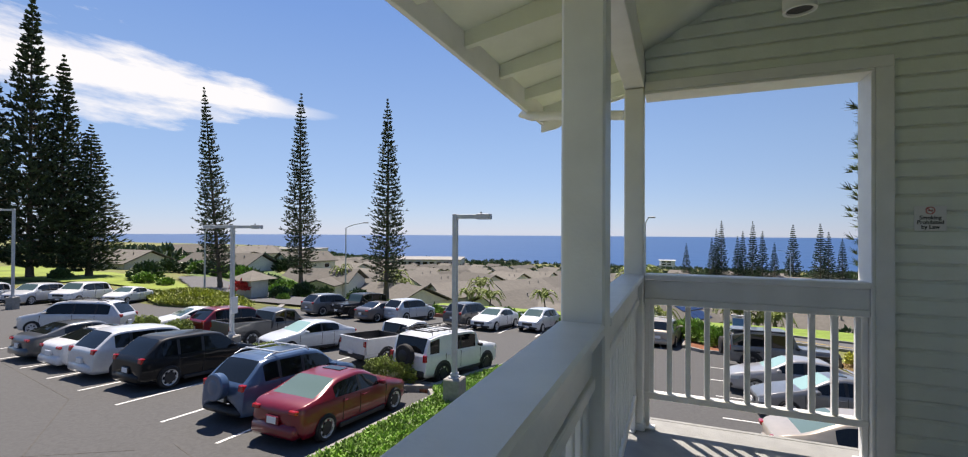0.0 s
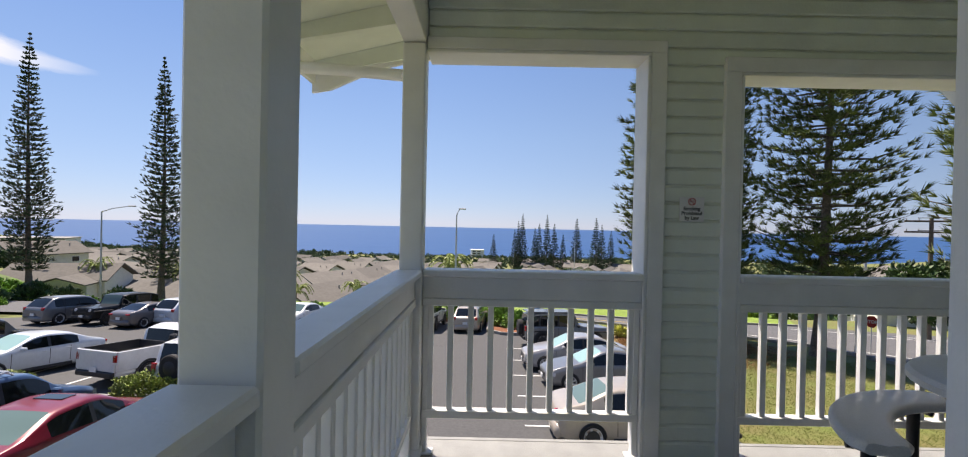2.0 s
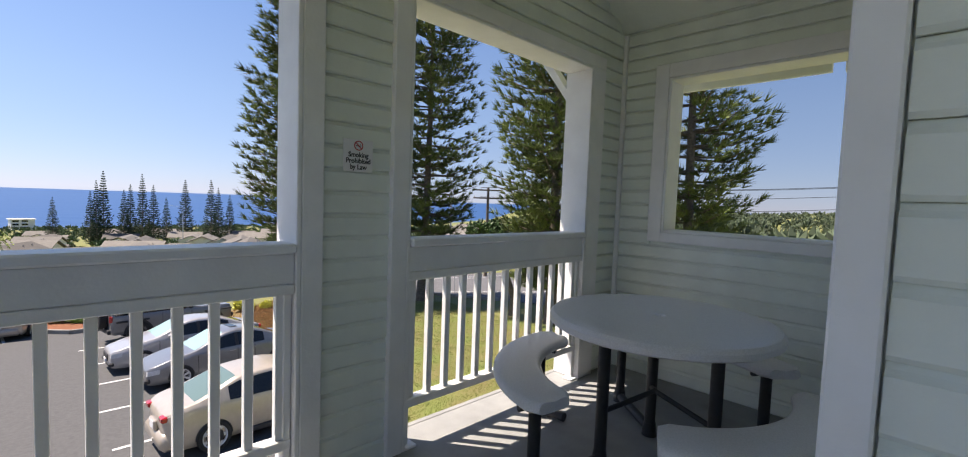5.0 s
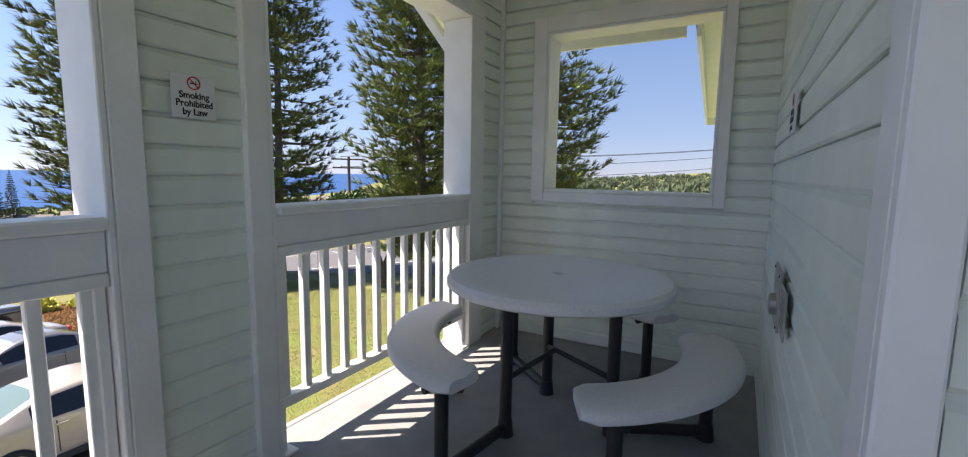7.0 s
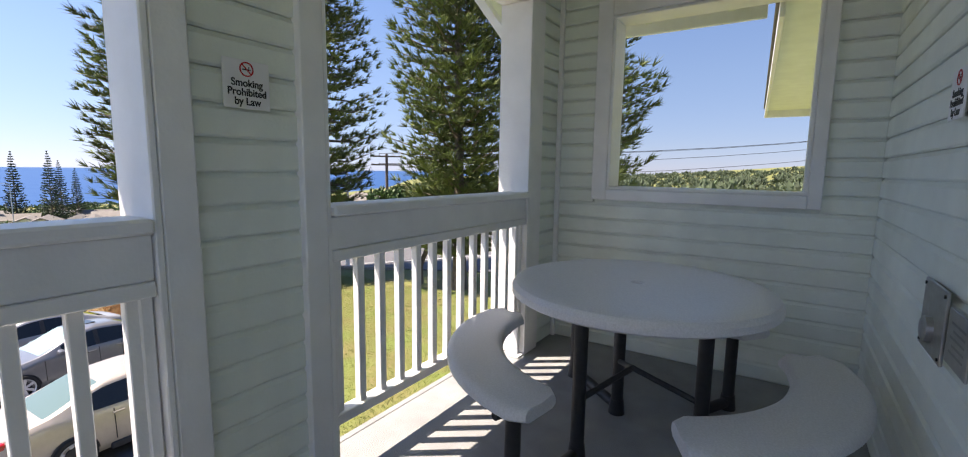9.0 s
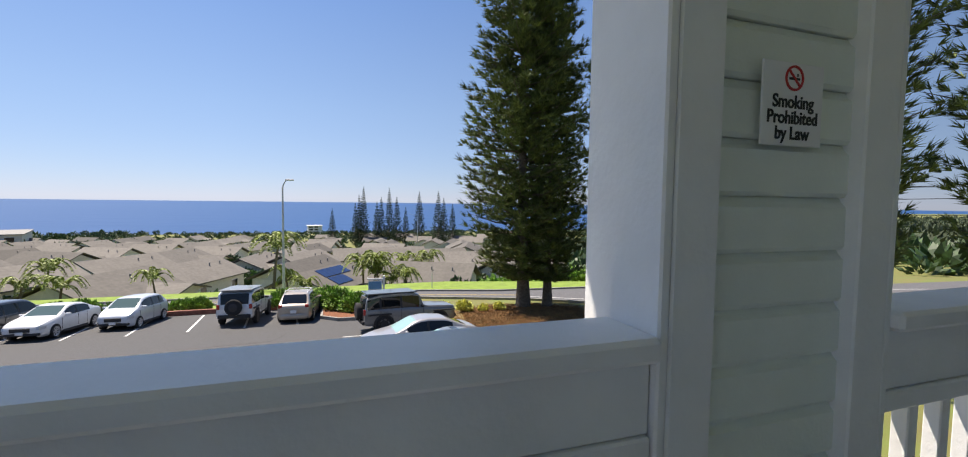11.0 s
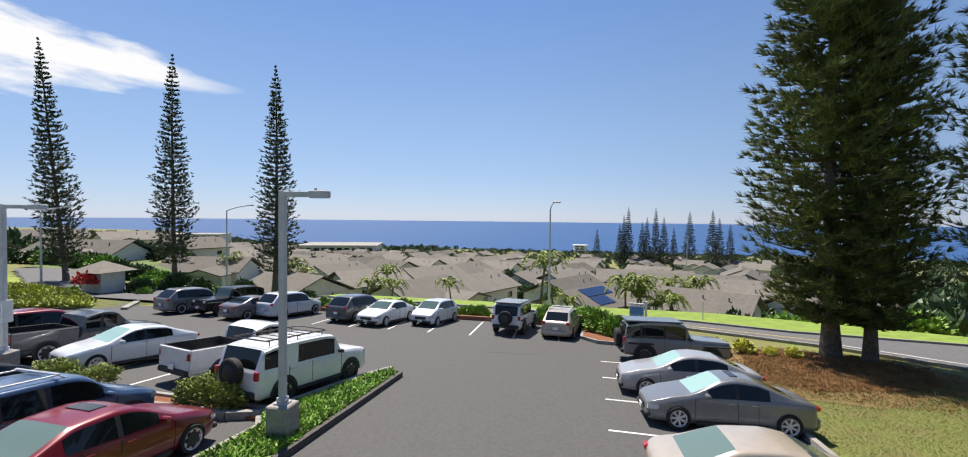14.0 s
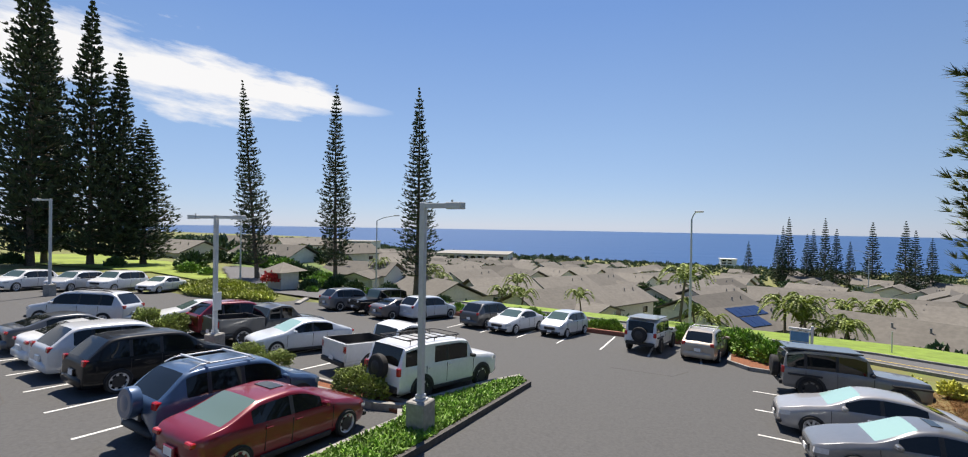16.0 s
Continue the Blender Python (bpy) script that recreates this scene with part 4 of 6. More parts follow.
            body_m.f.append((i * k + j, i * k + j + 1, (i + 1) * k + j + 1, (i + 1) * k + j))
            kinds.append(slots.index(key))
    last = (len(cols) - 1) * k
    body_m.f += [tuple(range(k)), tuple(last + j for j in range(k)), (0, k - 1, last + k - 1, last)]
    kinds += [0, 0, 0]
    t = empty("pickup_truck" if kind == "pickup" else "car", label, "pickup" if kind == "pickup" else "car", "parked cars")
    for name, mesh in shells(body_m, kinds, slots, 1.0 if box else 0.0).items():
        mt = body if name == "body" else PLAST if name.startswith("pillar") else (front_glass or WGLASS) if name == "windscreen" else rear_glass if (rear_glass and name == "rear_window") else GLASS
        mesh.materials.append(mt)
        part(name.split()[0], mesh, None, t)
    # door seams, handles, mirrors
    ARW = 1.2 if (box or cladding) else 1.05
    for s in (1, -1):
        for f in (fa + 0.012, b0, c0 if c0 else fc - 0.02):
            zb, w = interp(belt, f), interp(plan, f) * W / 2
            part("door_seam", Mesh().box(X(f) - 0.006, X(f) + 0.006, *sorted((s * (w + 0.001), s * (w - 0.03))), g + 0.16, zb - 0.06), PLAST, t)
        for f in (b0 - 0.035, (c0 or fc) - 0.035):
            zb, w = interp(belt, f), interp(plan, f) * W / 2
            part("door_handle", Mesh().box(X(f) - 0.09, X(f) + 0.09, *sorted((s * (w * 0.985), s * (w + 0.022))), zb - 0.15, zb - 0.115, 0.008), body, t)
        f = lerp(fa, fb, 0.45)
        zb, w = interp(belt, f), interp(plan, f) * W / 2
        part("mirror", Mesh().box(X(f) - 0.06, X(f) + 0.06, *sorted((s * (w * 0.93), s * (w + 0.17))), zb + 0.01, zb + 0.13, 0.03), PLAST if box else body, t)
        wh = 0.30 * W
        hz = lamp_z or K["nose"] - 0.14
        if jeep:
            part("headlight", Mesh().tube([(L / 2 - 0.02, s * W * 0.30, 0.95), (L / 2 + 0.02, s * W * 0.30, 0.95)], 0.09, 16), HLAMP, t)
            part("wing", Mesh().box(L / 2 - 1.15, L / 2 - 0.02, *sorted((s * (W / 2 - 0.12), s * (W / 2 + 0.06))), 0.86, 0.93, 0.02), PLAST, t)
            part("wing", Mesh().box(-L / 2 + 0.15, -L / 2 + 1.25, *sorted((s * (W / 2 - 0.12), s * (W / 2 + 0.06))), 0.86, 0.93, 0.02), PLAST, t)
        else:
            we = interp(plan, 0.02) * W / 2
            m = Mesh().add([(L / 2 - 0.03, s * we * 0.55, hz + 0.05), (L / 2 - 0.06, s * we * 0.96, hz + 0.07), (L / 2 - 0.32, s * (interp(plan, 0.07) * W / 2 + 0.006), hz + 0.10), (L / 2 - 0.30, s * (interp(plan, 0.07) * W / 2 + 0.008), hz - 0.02), (L / 2 - 0.04, s * we * 0.96, hz - 0.06), (L / 2 - 0.012, s * we * 0.55, hz - 0.03)], [(0, 1, 4, 5), (1, 2, 3, 4)])
            m2 = Mesh()
            m2.v, m2.f = list(m.v), list(m.f)
            m2.add([(px - 0.05, py * 0.95, pz) for px, py, pz in m.v], m.f)
            part("headlight", m2, HLAMP, t, smooth=30)
        we = interp(plan, 0.99) * W / 2
        tz = tail - 0.20
        if kind in ("suv", "wagon", "hatch", "big_suv"):
            tz = tail - 0.10
        if box:
            tz = 0.92
        if box:
            part("tail_light", Mesh().box(-L / 2 - 0.03, -L / 2 + 0.06, *sorted((s * (W / 2 - 0.20), s * (W / 2 - 0.05))), tz - 0.02, tz + 0.22, 0.01), TLAMP, t)
        else:
            tall = kind in ("suv", "big_suv", "hatch", "wagon")
            q0, q1, lo, hi = (0.74, 0.975, 0.09, 0.09) if tall else (0.60, 0.90, 0.05, 0.055)
            part("tail_light", Mesh().box(-L / 2 + 0.004, -L / 2 + (0.30 if tall else 0.17), *sorted((s * we * q0, s * we * q1)), tz - lo, tz + hi, 0.022), TLAMP, t)
        for fx in (0.185, 0.81):
            if box:
                fx = 0.19 if fx < 0.5 else 0.80
            px = X(fx)
            yy = s * (W / 2 - 0.07)
            wheel(t, px, yy, r, s, rims)
            # arch trim on box and clad cars; elsewhere black ring for the gap's shadow
            n = 18
            m = Mesh()
            vs = []
            for i in range(n + 1):
                a = math.pi * i / n
                for q, v in ((1.0, W / 2 - 0.14), (1.0, W / 2 + 0.012), (ARW, W / 2 + 0.008), (ARW, W / 2 - 0.14)):
                    vs.append((px + r * q * math.cos(a), s * v, r + r * q * math.sin(a) * 1.0))
            m.add(vs, [(i * 4 + j, i * 4 + (j + 1) % 4, (i + 1) * 4 + (j + 1) % 4, (i + 1) * 4 + j) for i in range(n) for j in range(4)])
            part("arch_trim_and_gap_shade", m, PLAST, t, smooth=30)
        part("sill", Mesh().box(X(0.70), X(0.29), *sorted((s * (W / 2 - 0.10), s * (W / 2 + 0.006))), g - 0.02, g + 0.10, 0.02), PLAST, t)
    part("front_bumper", Mesh().box(L / 2 - 0.12, L / 2 + (0.10 if box else 0.02), -W * 0.42, W * 0.42, g + 0.08, g + (0.26 if box else 0.20), 0.03), PLAST, t)
    if box:
        part("rear_bumper", Mesh().box(-L / 2 - 0.10, -L / 2 + 0.12, -W * 0.43, W * 0.43, g + 0.06, g + 0.24, 0.03), PLAST, t)
    else:
        part("rear_bumper", Mesh().box(-L / 2 - 0.025, -L / 2 + 0.34, -W * 0.40, W * 0.40, g + 0.0, g + (0.20 if cladding else 0.36), 0.09), PLAST if cladding else body, t, smooth=50)
        part("plate_recess", Mesh().box(-L / 2 - 0.028, -L / 2 + 0.05, -0.21, 0.21, g + 0.32, g + 0.52, 0.02), PLAST if cladding else body, t)
    if not jeep:
        part("grille", Mesh().box(L / 2 - 0.05, L / 2 + 0.012, -W * 0.22, W * 0.22, K["nose"] - 0.28, K["nose"] - 0.10, 0.02), PLAST, t)
    else:
        for i in range(7):
            yy = (i - 3) * 0.085
            part("grille_slot", Mesh().box(L / 2 - 0.02, L / 2 + 0.006, yy - 0.025, yy + 0.025, 0.78, 1.02), PLAST, t)
    pz = g + 0.42 if not box else g + 0.30
    part("licence_plate", Mesh().box(-L / 2 - (0.115 if box else 0.03), -L / 2 - (0.09 if box else 0.0), -0.15, 0.15, pz - 0.08, pz + 0.08, 0.004), WHITE, t)
    part("licence_plate", Mesh().box(L / 2 - 0.01, L / 2 + (0.115 if box else 0.035), -0.15, 0.15, g + 0.14, g + 0.27, 0.004), WHITE, t)
    if spare:
        zc = tail - 0.10 if not jeep else 1.0
        w = part("spare_wheel", Mesh().tube([(-L / 2 + 0.01, 0.0, zc), (-L / 2 - 0.03, 0.0, zc), (-L / 2 - 0.10, 0.0, zc), (-L / 2 - 0.24, 0.0, zc), (-L / 2 - 0.27, 0.0, zc)], [0.12, r * 0.93, r * 0.99, r * 0.99, r * 0.90], 28), TYRE, t, "black spare wheel on the tail door", smooth=35)
        if not box:
            w.data.materials[0] = body
            w["label"] = "spare wheel under a body-coloured cover"
        part("spare_rim", Mesh().tube([(-L / 2 - 0.268, 0, zc), (-L / 2 - 0.285, 0, zc)], [r * 0.55, r * 0.4], 20), rims if box else body, w, smooth=35)
    if rack:
        z = H + 0.10
        x0, x1 = X(fc - 0.03), X(fb + 0.05)
        rk = part("roof_rack", Mesh().tube([(x0, -W * 0.36, z), (x1, -W * 0.36, z), (x1 + 0.10, -W * 0.30, z), (x1 + 0.10, W * 0.30, z), (x1, W * 0.36, z), (x0, W * 0.36, z), (x0, -W * 0.36, z)], 0.022, 8), BLACK, t, "black tubular roof rack")
        for i in range(6):
            xx = lerp(x0, x1, (i + 0.3) / 6)
            part("rack_bar", Mesh().tube([(xx, -W * 0.36, z - 0.04), (xx, W * 0.36, z - 0.04)], 0.014, 6), BLACK, rk)
        for xx in (x0 + 0.15, (x0 + x1) / 2, x1 - 0.15):
            for s in (1, -1):
                part("rack_foot", Mesh().tube([(xx, s * W * 0.36, H - 0.06), (xx, s * W * 0.36, z)], 0.016, 6), BLACK, rk)
    if roof_bars:
        for s in (1, -1):
            part("roof_rail", Mesh().tube([(X(fb + 0.08), s * W * 0.33, H - 0.04), (X(fb + 0.12), s * W * 0.33, H + 0.05), (X(fc - 0.08), s * W * 0.33, H + 0.04), (X(fc - 0.03), s * W * 0.33, H - 0.05)], 0.018, 8), roof_bars, t)
        for f in (lerp(fb, fc, 0.25), lerp(fb, fc, 0.75)):
            part("cross_bar", Mesh().box(X(f) - 0.035, X(f) + 0.035, -W * 0.36, W * 0.36, H + 0.05, H + 0.09, 0.012), roof_bars, t)
    if sunroof:
        f0, f1 = fb + 0.07, lerp(fb, fc, 0.55)
        part("sunroof", Mesh().box(X(f1), X(f0), -W * 0.17, W * 0.17, H - 0.05, H + 0.004, 0.004), GLASS, t, "dark glass sunroof")
    if dark_roof:
        part("hard_top", Mesh().box(X(fc), X(fb + 0.02), -W * 0.44, W * 0.44, H - 0.03, H + 0.035, 0.02), PLAST if dark_roof is True else dark_roof, t, "hard top roof panel")
    if kind == "pickup":
        tail = 1.10
        x0, x1 = -L / 2 + 0.06, X(fd) - 0.05
        part("bed_floor", Mesh().box(x0, x1, -W * 0.44, W * 0.44, 0.70, 0.775), BLACK, t, "dark load bed liner")
        for s in (1, -1):
            part("bed_side", Mesh().box(x0 - 0.05, x1, *sorted((s * W * 0.455, s * W * 0.503)), 0.60, tail + 0.14, 0.015), body, t)
            part("bed_liner", Mesh().box(x0 - 0.01, x1, *sorted((s * W * 0.43, s * W * 0.454)), 0.72, tail + 0.155, 0.008), BLACK, t, "black bed liner")
        part("tailgate", Mesh().box(x0 - 0.09, x0 - 0.012, -W * 0.45, W * 0.45, 0.58, tail + 0.14, 0.015), body, t)
        part("gate_liner", Mesh().box(x0 - 0.011, x0 + 0.02, -W * 0.43, W * 0.43, 0.72, tail + 0.15, 0.006), BLACK, t)
        part("bed_front", Mesh().box(x1 - 0.04, x1, -W * 0.45, W * 0.45, 0.70, tail + 0.14, 0.01), BLACK, t)
    hx, hy = math.cos(radians(heading)), math.sin(radians(heading))
    pitch = math.atan(-0.078 * hy)
    roll = math.atan(-0.078 * hx)
    t.matrix_world = Matrix.Translation((x, y, lot(y) + 0.003)) @ Matrix.Rotation(radians(heading), 4, "Z") @ Matrix.Rotation(-pitch, 4, "Y") @ Matrix.Rotation(roll, 4, "X")
    return t


C_RED = paint("dark_red_metallic", (0.18, 0.003, 0.012), 0.1)
C_BLUE = paint("slate_blue_metallic", (0.055, 0.105, 0.20), 0.25)
C_BLACK = mat("black_car_paint", (0.008, 0.009, 0.011), 0.45, 0.0, 0.04, 9.0, coat=0.5, spec=0.1, stain=0.06)
C_SILVER = paint("silver_metallic", (0.60, 0.62, 0.65), 0.15)
C_WHITE = paint("white_car_paint", (0.74, 0.75, 0.76))
C_GREY = paint("dark_grey_metallic", (0.080, 0.086, 0.096), 0.3)
C_LGREY = paint("mid_grey_metallic", (0.19, 0.195, 0.205), 0.35)
C_MGREY = paint("warm_silver_metallic", (0.36, 0.355, 0.36), 0.2)
C_TAN = paint("champagne_metallic", (0.46, 0.40, 0.33), 0.25)
C_BROWN = paint("brown_grey_metallic", (0.15, 0.135, 0.135), 0.3)
C_SBLUE = paint("pale_silver_blue", (0.60, 0.64, 0.69), 0.15)

UP, DOWN = 88, 268
car("sedan", C_RED, "dark red sedan parked nose-in", -8.5, 7.0, 88.5, sunroof=True, rear_glass=RGLASS)
car("suv", C_BLUE, "slate blue compact SUV with covered spare wheel", -10.85, 7.5, 88, spare=True, roof_bars=C_SILVER, cladding=True)
car("suv", C_BLACK, "black compact SUV parked in a bay", -16.1, 8.15, 88)
car("suv", C_SILVER, "silver crossover parked in a bay", -18.75, 8.2, 88)
car("sedan", C_WHITE, "white sedan parked in a bay", -21.25, 8.45, 88, sunroof=True)
car("sedan", C_GREY, "dark grey sedan parked in a bay", -23.8, 8.6, 88)
car("big_suv", C_SILVER, "large silver SUV parked across the car park", -29.6, 11.2, 214, roof_bars=PLAST)
car("boxy", C_WHITE, "white off-road SUV with black roof rack and spare wheel", -8.3, 13.3, 78, spare=True, rack=True, cladding=True, rims=DRIM)
car("pickup", C_WHITE, "white pickup truck with black load bed", -11.55, 14.9, 74, rims=DRIM)
car("sedan", C_SBLUE, "pale silver sedan backed into its bay with a sunshade", -16.5, 14.35, 254, SHADEG)
car("pickup", C_GREY, "dark grey pickup truck", -19.65, 14.9, 80)
car("suv", C_RED, "dark red SUV parked in a bay", -22.6, 15.2, 82)
car("sedan", C_WHITE, "white sedan parked in a bay", -25.6, 14.9, 255)
car("hatch", C_SBLUE, "pale silver hatchback facing the car park", -8.8, 28.6, 262)
car("sedan", C_WHITE, "white sport sedan facing the car park", -11.7, 27.45, 262)
car("suv", C_GREY, "dark grey crossover parked nose-in", -14.0, 28.05, 80)
car("suv", C_SBLUE, "pale silver crossover parked nose-in", -18.9, 27.6, 80)
car("sedan", C_BROWN, "brown-grey sedan parked nose-in", -20.55, 26.4, 78)
car("jeep", C_BLACK, "black off-road car with square body", -23.4, 27.2, 258, rims=DRIM)
car("suv", C_LGREY, "grey crossover parked nose-in", -26.2, 27.0, 78)
car("jeep", C_WHITE, "white off-road car with dark hard top and spare wheel", -3.3, 27.75, 84, spare=True, dark_roof=C_LGREY, rims=DRIM)
car("wagon", C_TAN, "beige estate car with roof bars", -0.45, 27.6, 83.5, roof_bars=WHITE)
car("jeep", C_LGREY, "grey long off-road car with hard top", 4.7, 21.9, 6, spare=True, dark_roof=C_GREY, rims=DRIM)
car("sedan", C_MGREY, "silver sedan with a sunshade behind its windscreen", 4.35, 16.9, 182, SHADEG)
car("coupe", C_LGREY, "grey two-door coupe with sunroof and sunshade", 4.8, 14.15, 184, SHADEG, sunroof=True)
car("sedan", C_TAN, "champagne sedan parked nose to the lawn", 4.45, 9.15, 2, rear_glass=RGLASS)
for px, py, h, c, lb in ((-44.9, 22.4, 272, C_WHITE, "white sedan at the far end"), (-47.2, 20.0, 272, C_WHITE, "white minivan at the far end"), (-48.8, 17.6, 272, C_SILVER, "silver SUV at the far end"), (-50.6, 14.8, 272, C_WHITE, "white SUV at the far end")):
    car("sedan" if px > -46 else "big_suv" if px > -48 else "suv", c, lb + " of the car park", px, py, 296)

# ---- outdoors: vegetation ----


def spike(m, p, d, length, w, rnd):
    """A thin three-sided needle tuft or leaf."""
    d = d.normalized()
    a = d.orthogonal().normalized()
    a = (a * math.cos(rnd) + d.cross(a) * math.sin(rnd)) * w
    b = d.cross(a)
    q = p + d * length
    mid = p + d * length * 0.45
    o = len(m.v)
    m.v += [tuple(p), tuple(mid + a), tuple(mid - a * 0.5 + b * 0.87), tuple(mid - a * 0.5 - b * 0.87), tuple(q)]
    m.f += [(o, o + 1, o + 2), (o, o + 2, o + 3), (o, o + 3, o + 1), (o + 4, o + 2, o + 1), (o + 4, o + 3, o + 2), (o + 4, o + 1, o + 3)]


def needle(m, p, d, length, w, rnd):
    """A slim three-sided needle spray."""
    d = d.normalized()
    a = d.orthogonal().normalized()
    a = (a * math.cos(rnd) + d.cross(a) * math.sin(rnd)) * w
    b = d.cross(a)
    o = len(m.v)
    m.v += [tuple(p + a), tuple(p - a * 0.5 + b * 0.87), tuple(p - a * 0.5 - b * 0.87), tuple(p + d * length)]
    m.f += [(o + 1, o, o + 3), (o + 2, o + 1, o + 3), (o, o + 2, o + 3)]


def conifer_mesh(H, R, whorls, per, sprays, spikes, slen, swid, bare, droop, top_r, rng, gap=0.0, power=1.3):
    """Crown and trunk meshes of a column conifer with rings of upturned boughs."""
    crown, trunk = Mesh(), Mesh()
    bend = (rng.uniform(-0.3, 0.3), rng.uniform(-0.3, 0.3))

    def axis(z):
        t = z / H
        return Vector((bend[0] * math.sin(t * 3), bend[1] * math.sin(t * 2.5), z))

    trunk.tube([axis(H * i / 12) for i in range(13)], [lerp(H * 0.0118, 0.02, (i / 12) ** 0.85) * (1.35 if i == 0 else 1) for i in range(13)], 9)
    for wv in range(whorls):
        t = wv / (whorls - 1)
        z = lerp(bare, 0.995, t) * H
        u = (z / H - bare) / (1 - bare)
        rr = R * (min(1.0, 0.55 + u * 2.2) if u < 0.2 else 1.0) * lerp(1.0, top_r, u ** power) * (1 if u < 0.93 else max(0.12, (1 - u) / 0.07))
        n = per if u < 0.9 else max(4, per - 2)
        off = rng.uniform(0, 6.28)
        for k in range(n):
            if rng.random() < gap:
                continue
            a = off + 6.283 * k / n + rng.uniform(-0.25, 0.25)
            ln = rr * rng.uniform(0.68, 1.12)
            out = Vector((math.cos(a), math.sin(a), 0))
            side = Vector((-math.sin(a), math.cos(a), 0))
            base = axis(z + rng.uniform(-0.1, 0.1))
            if ln > 0.8:
                pts = [base + out * ln * q + Vector((0, 0, ln * (-droop * q + (droop + 0.18) * q ** 2.4))) for q in (0, 0.5, 1.0)]
                trunk.tube(pts, [ln * 0.016 + 0.01, ln * 0.011 + 0.006, 0.006], 4, False)
            for s in range(sprays):
                q = lerp(0.22, 1.0, (s + rng.random()) / sprays)
                p = base + out * ln * q + Vector((0, 0, ln * (-droop * q + (droop + 0.18) * q ** 2.4)))
                p = p + side * rng.uniform(-0.24, 0.24) * ln * q + Vector((0, 0, rng.uniform(-0.05, 0.09) * ln))
                for e in range(spikes):
                    d = out * rng.uniform(0.2, 1.0) + side * rng.uniform(-0.9, 0.9) + Vector((0, 0, rng.uniform(0.0, 0.95)))
                    ls = slen * min(1.0, 0.25 + 1.1 * rr / R)
                    (needle if spikes > 5 else spike)(crown, p, d, ls * rng.uniform(0.6, 1.25), swid, rng.uniform(0, 6))
    return crown, trunk


def conifer(name, data, x, y, z, scale, turn, label, group=""):
    t = empty(name, label, "tree", group)
    t.location, t.scale, t.rotation_euler = (x, y, z), (scale[0], scale[0], scale[1]), (0, 0, turn)
    part("crown", data[0], None, t)
    part("trunk", data[1], None, t)
    return t


def conifer_data(mat_c, *args):
    c, tr = conifer_mesh(*args)
    return raw("crown", c, mat_c), tr.data("trunk", BARK, 50)


rng = random.Random(5)
slim = [conifer_data(PINE, 25.0, 2.95, 48, 8, 6, 3, 0.50, 0.06, 0.10, 0.12, 0.06, random.Random(i), 0.06, 1.0) for i in (1, 2, 3)]
far = conifer_data(PINE, 24.0, 3.4, 30, 7, 4, 3, 0.95, 0.14, 0.03, 0.1, 0.04, random.Random(9), 0.1, 1.0)
broad = [conifer_data(PINE, 26.0, 4.7, 46, 8, 7, 4, 0.75, 0.085, 0.05, 0.12, 0.05, random.Random(i), 0.08, 0.85) for i in (11, 12)]
near = [conifer_data(PINEN, 26.0, 3.7, 46, 9, 18, 12, 0.46, 0.027, 0.07, 0.07, 0.30, random.Random(i), 0.10) for i in (21, 22)]
near2 = conifer_data(PINEN, 25.0, 4.0, 40, 8, 18, 12, 0.48, 0.026, 0.10, 0.16, 0.35, random.Random(31), 0.30)

for i, (x, y, top) in enumerate(((-51.9, 36.9, 19.0), (-46.4, 44.5, 20.0), (-31.6, 42.8, 17.2))):
    z = lot(min(y, 38)) - 0.1 - (0.6 if y > 40 else 0)
    tree = conifer("pine_tree", slim[i], x, y, z, (1.05 if i else 0.95, (top - z) / 25.0), i * 2.1, "tall slim column pine beyond the car park", "column pines beyond the car park")
    if i == 0:
        tree.rotation_euler = (0.068, -0.047, 0)
for i, (x, y, h, s) in enumerate(((-79.9, 23.8, 43, 1.4), (-78.0, 29.5, 37.5, 1.2), (-76.9, 32.4, 30.5, 1.15), (-75.8, 35.0, 21.5, 1.25), (-84.0, 26.5, 38, 1.1), (-88, 18, 36, 1.2))):
    conifer("pine_tree", broad[i % 2], x, y, ground_z(x, y) - 0.2, (s, h / 26.0), i * 1.7, "very tall dark conifer in the far grove", "dark conifers in the far grove")
for px, top, wd in ((759, 353, 0.8), (793, 345, 0.8), (806, 320, 1.0), (799, 332, 0.8), (826, 343, 0.9), (833, 336, 0.9), (845, 322, 1.0), (857, 336, 1.0), (871, 352, 0.8), (893, 328, 1.15), (924, 327, 1.1), (933, 338, 1.0), (948, 347, 0.9)):
    b = radians(2.9) + math.atan((px - 784) / 743)
    d = 250 + (px % 7) * 3
    x, y = 0.76 + d * math.sin(b), 0.2 + d * math.cos(b)
    zb = ground_z(x, y) - 0.4
    zt = 1.3 + (338 + (px - 784) * 0.017 - top) / 743 * d
    conifer("pine_tree", far, x, y, zb, (wd * 1.25, (zt - zb) / 24.0), px * 0.7, "dark column pine standing near the shore", "column pines near the shore")
conifer("pine_tree", near[0], 12.68, 25.7, lot(25.7) - 0.05, (1.22, 1.05), 0.4, "big bushy green pine on the lawn edge", "pines on the lawn")
conifer("pine_tree", near[1], 14.1, 25.2, lot(25.2) - 0.05, (0.85, 0.98), 2.0, "big bushy green pine on the lawn edge", "pines on the lawn")
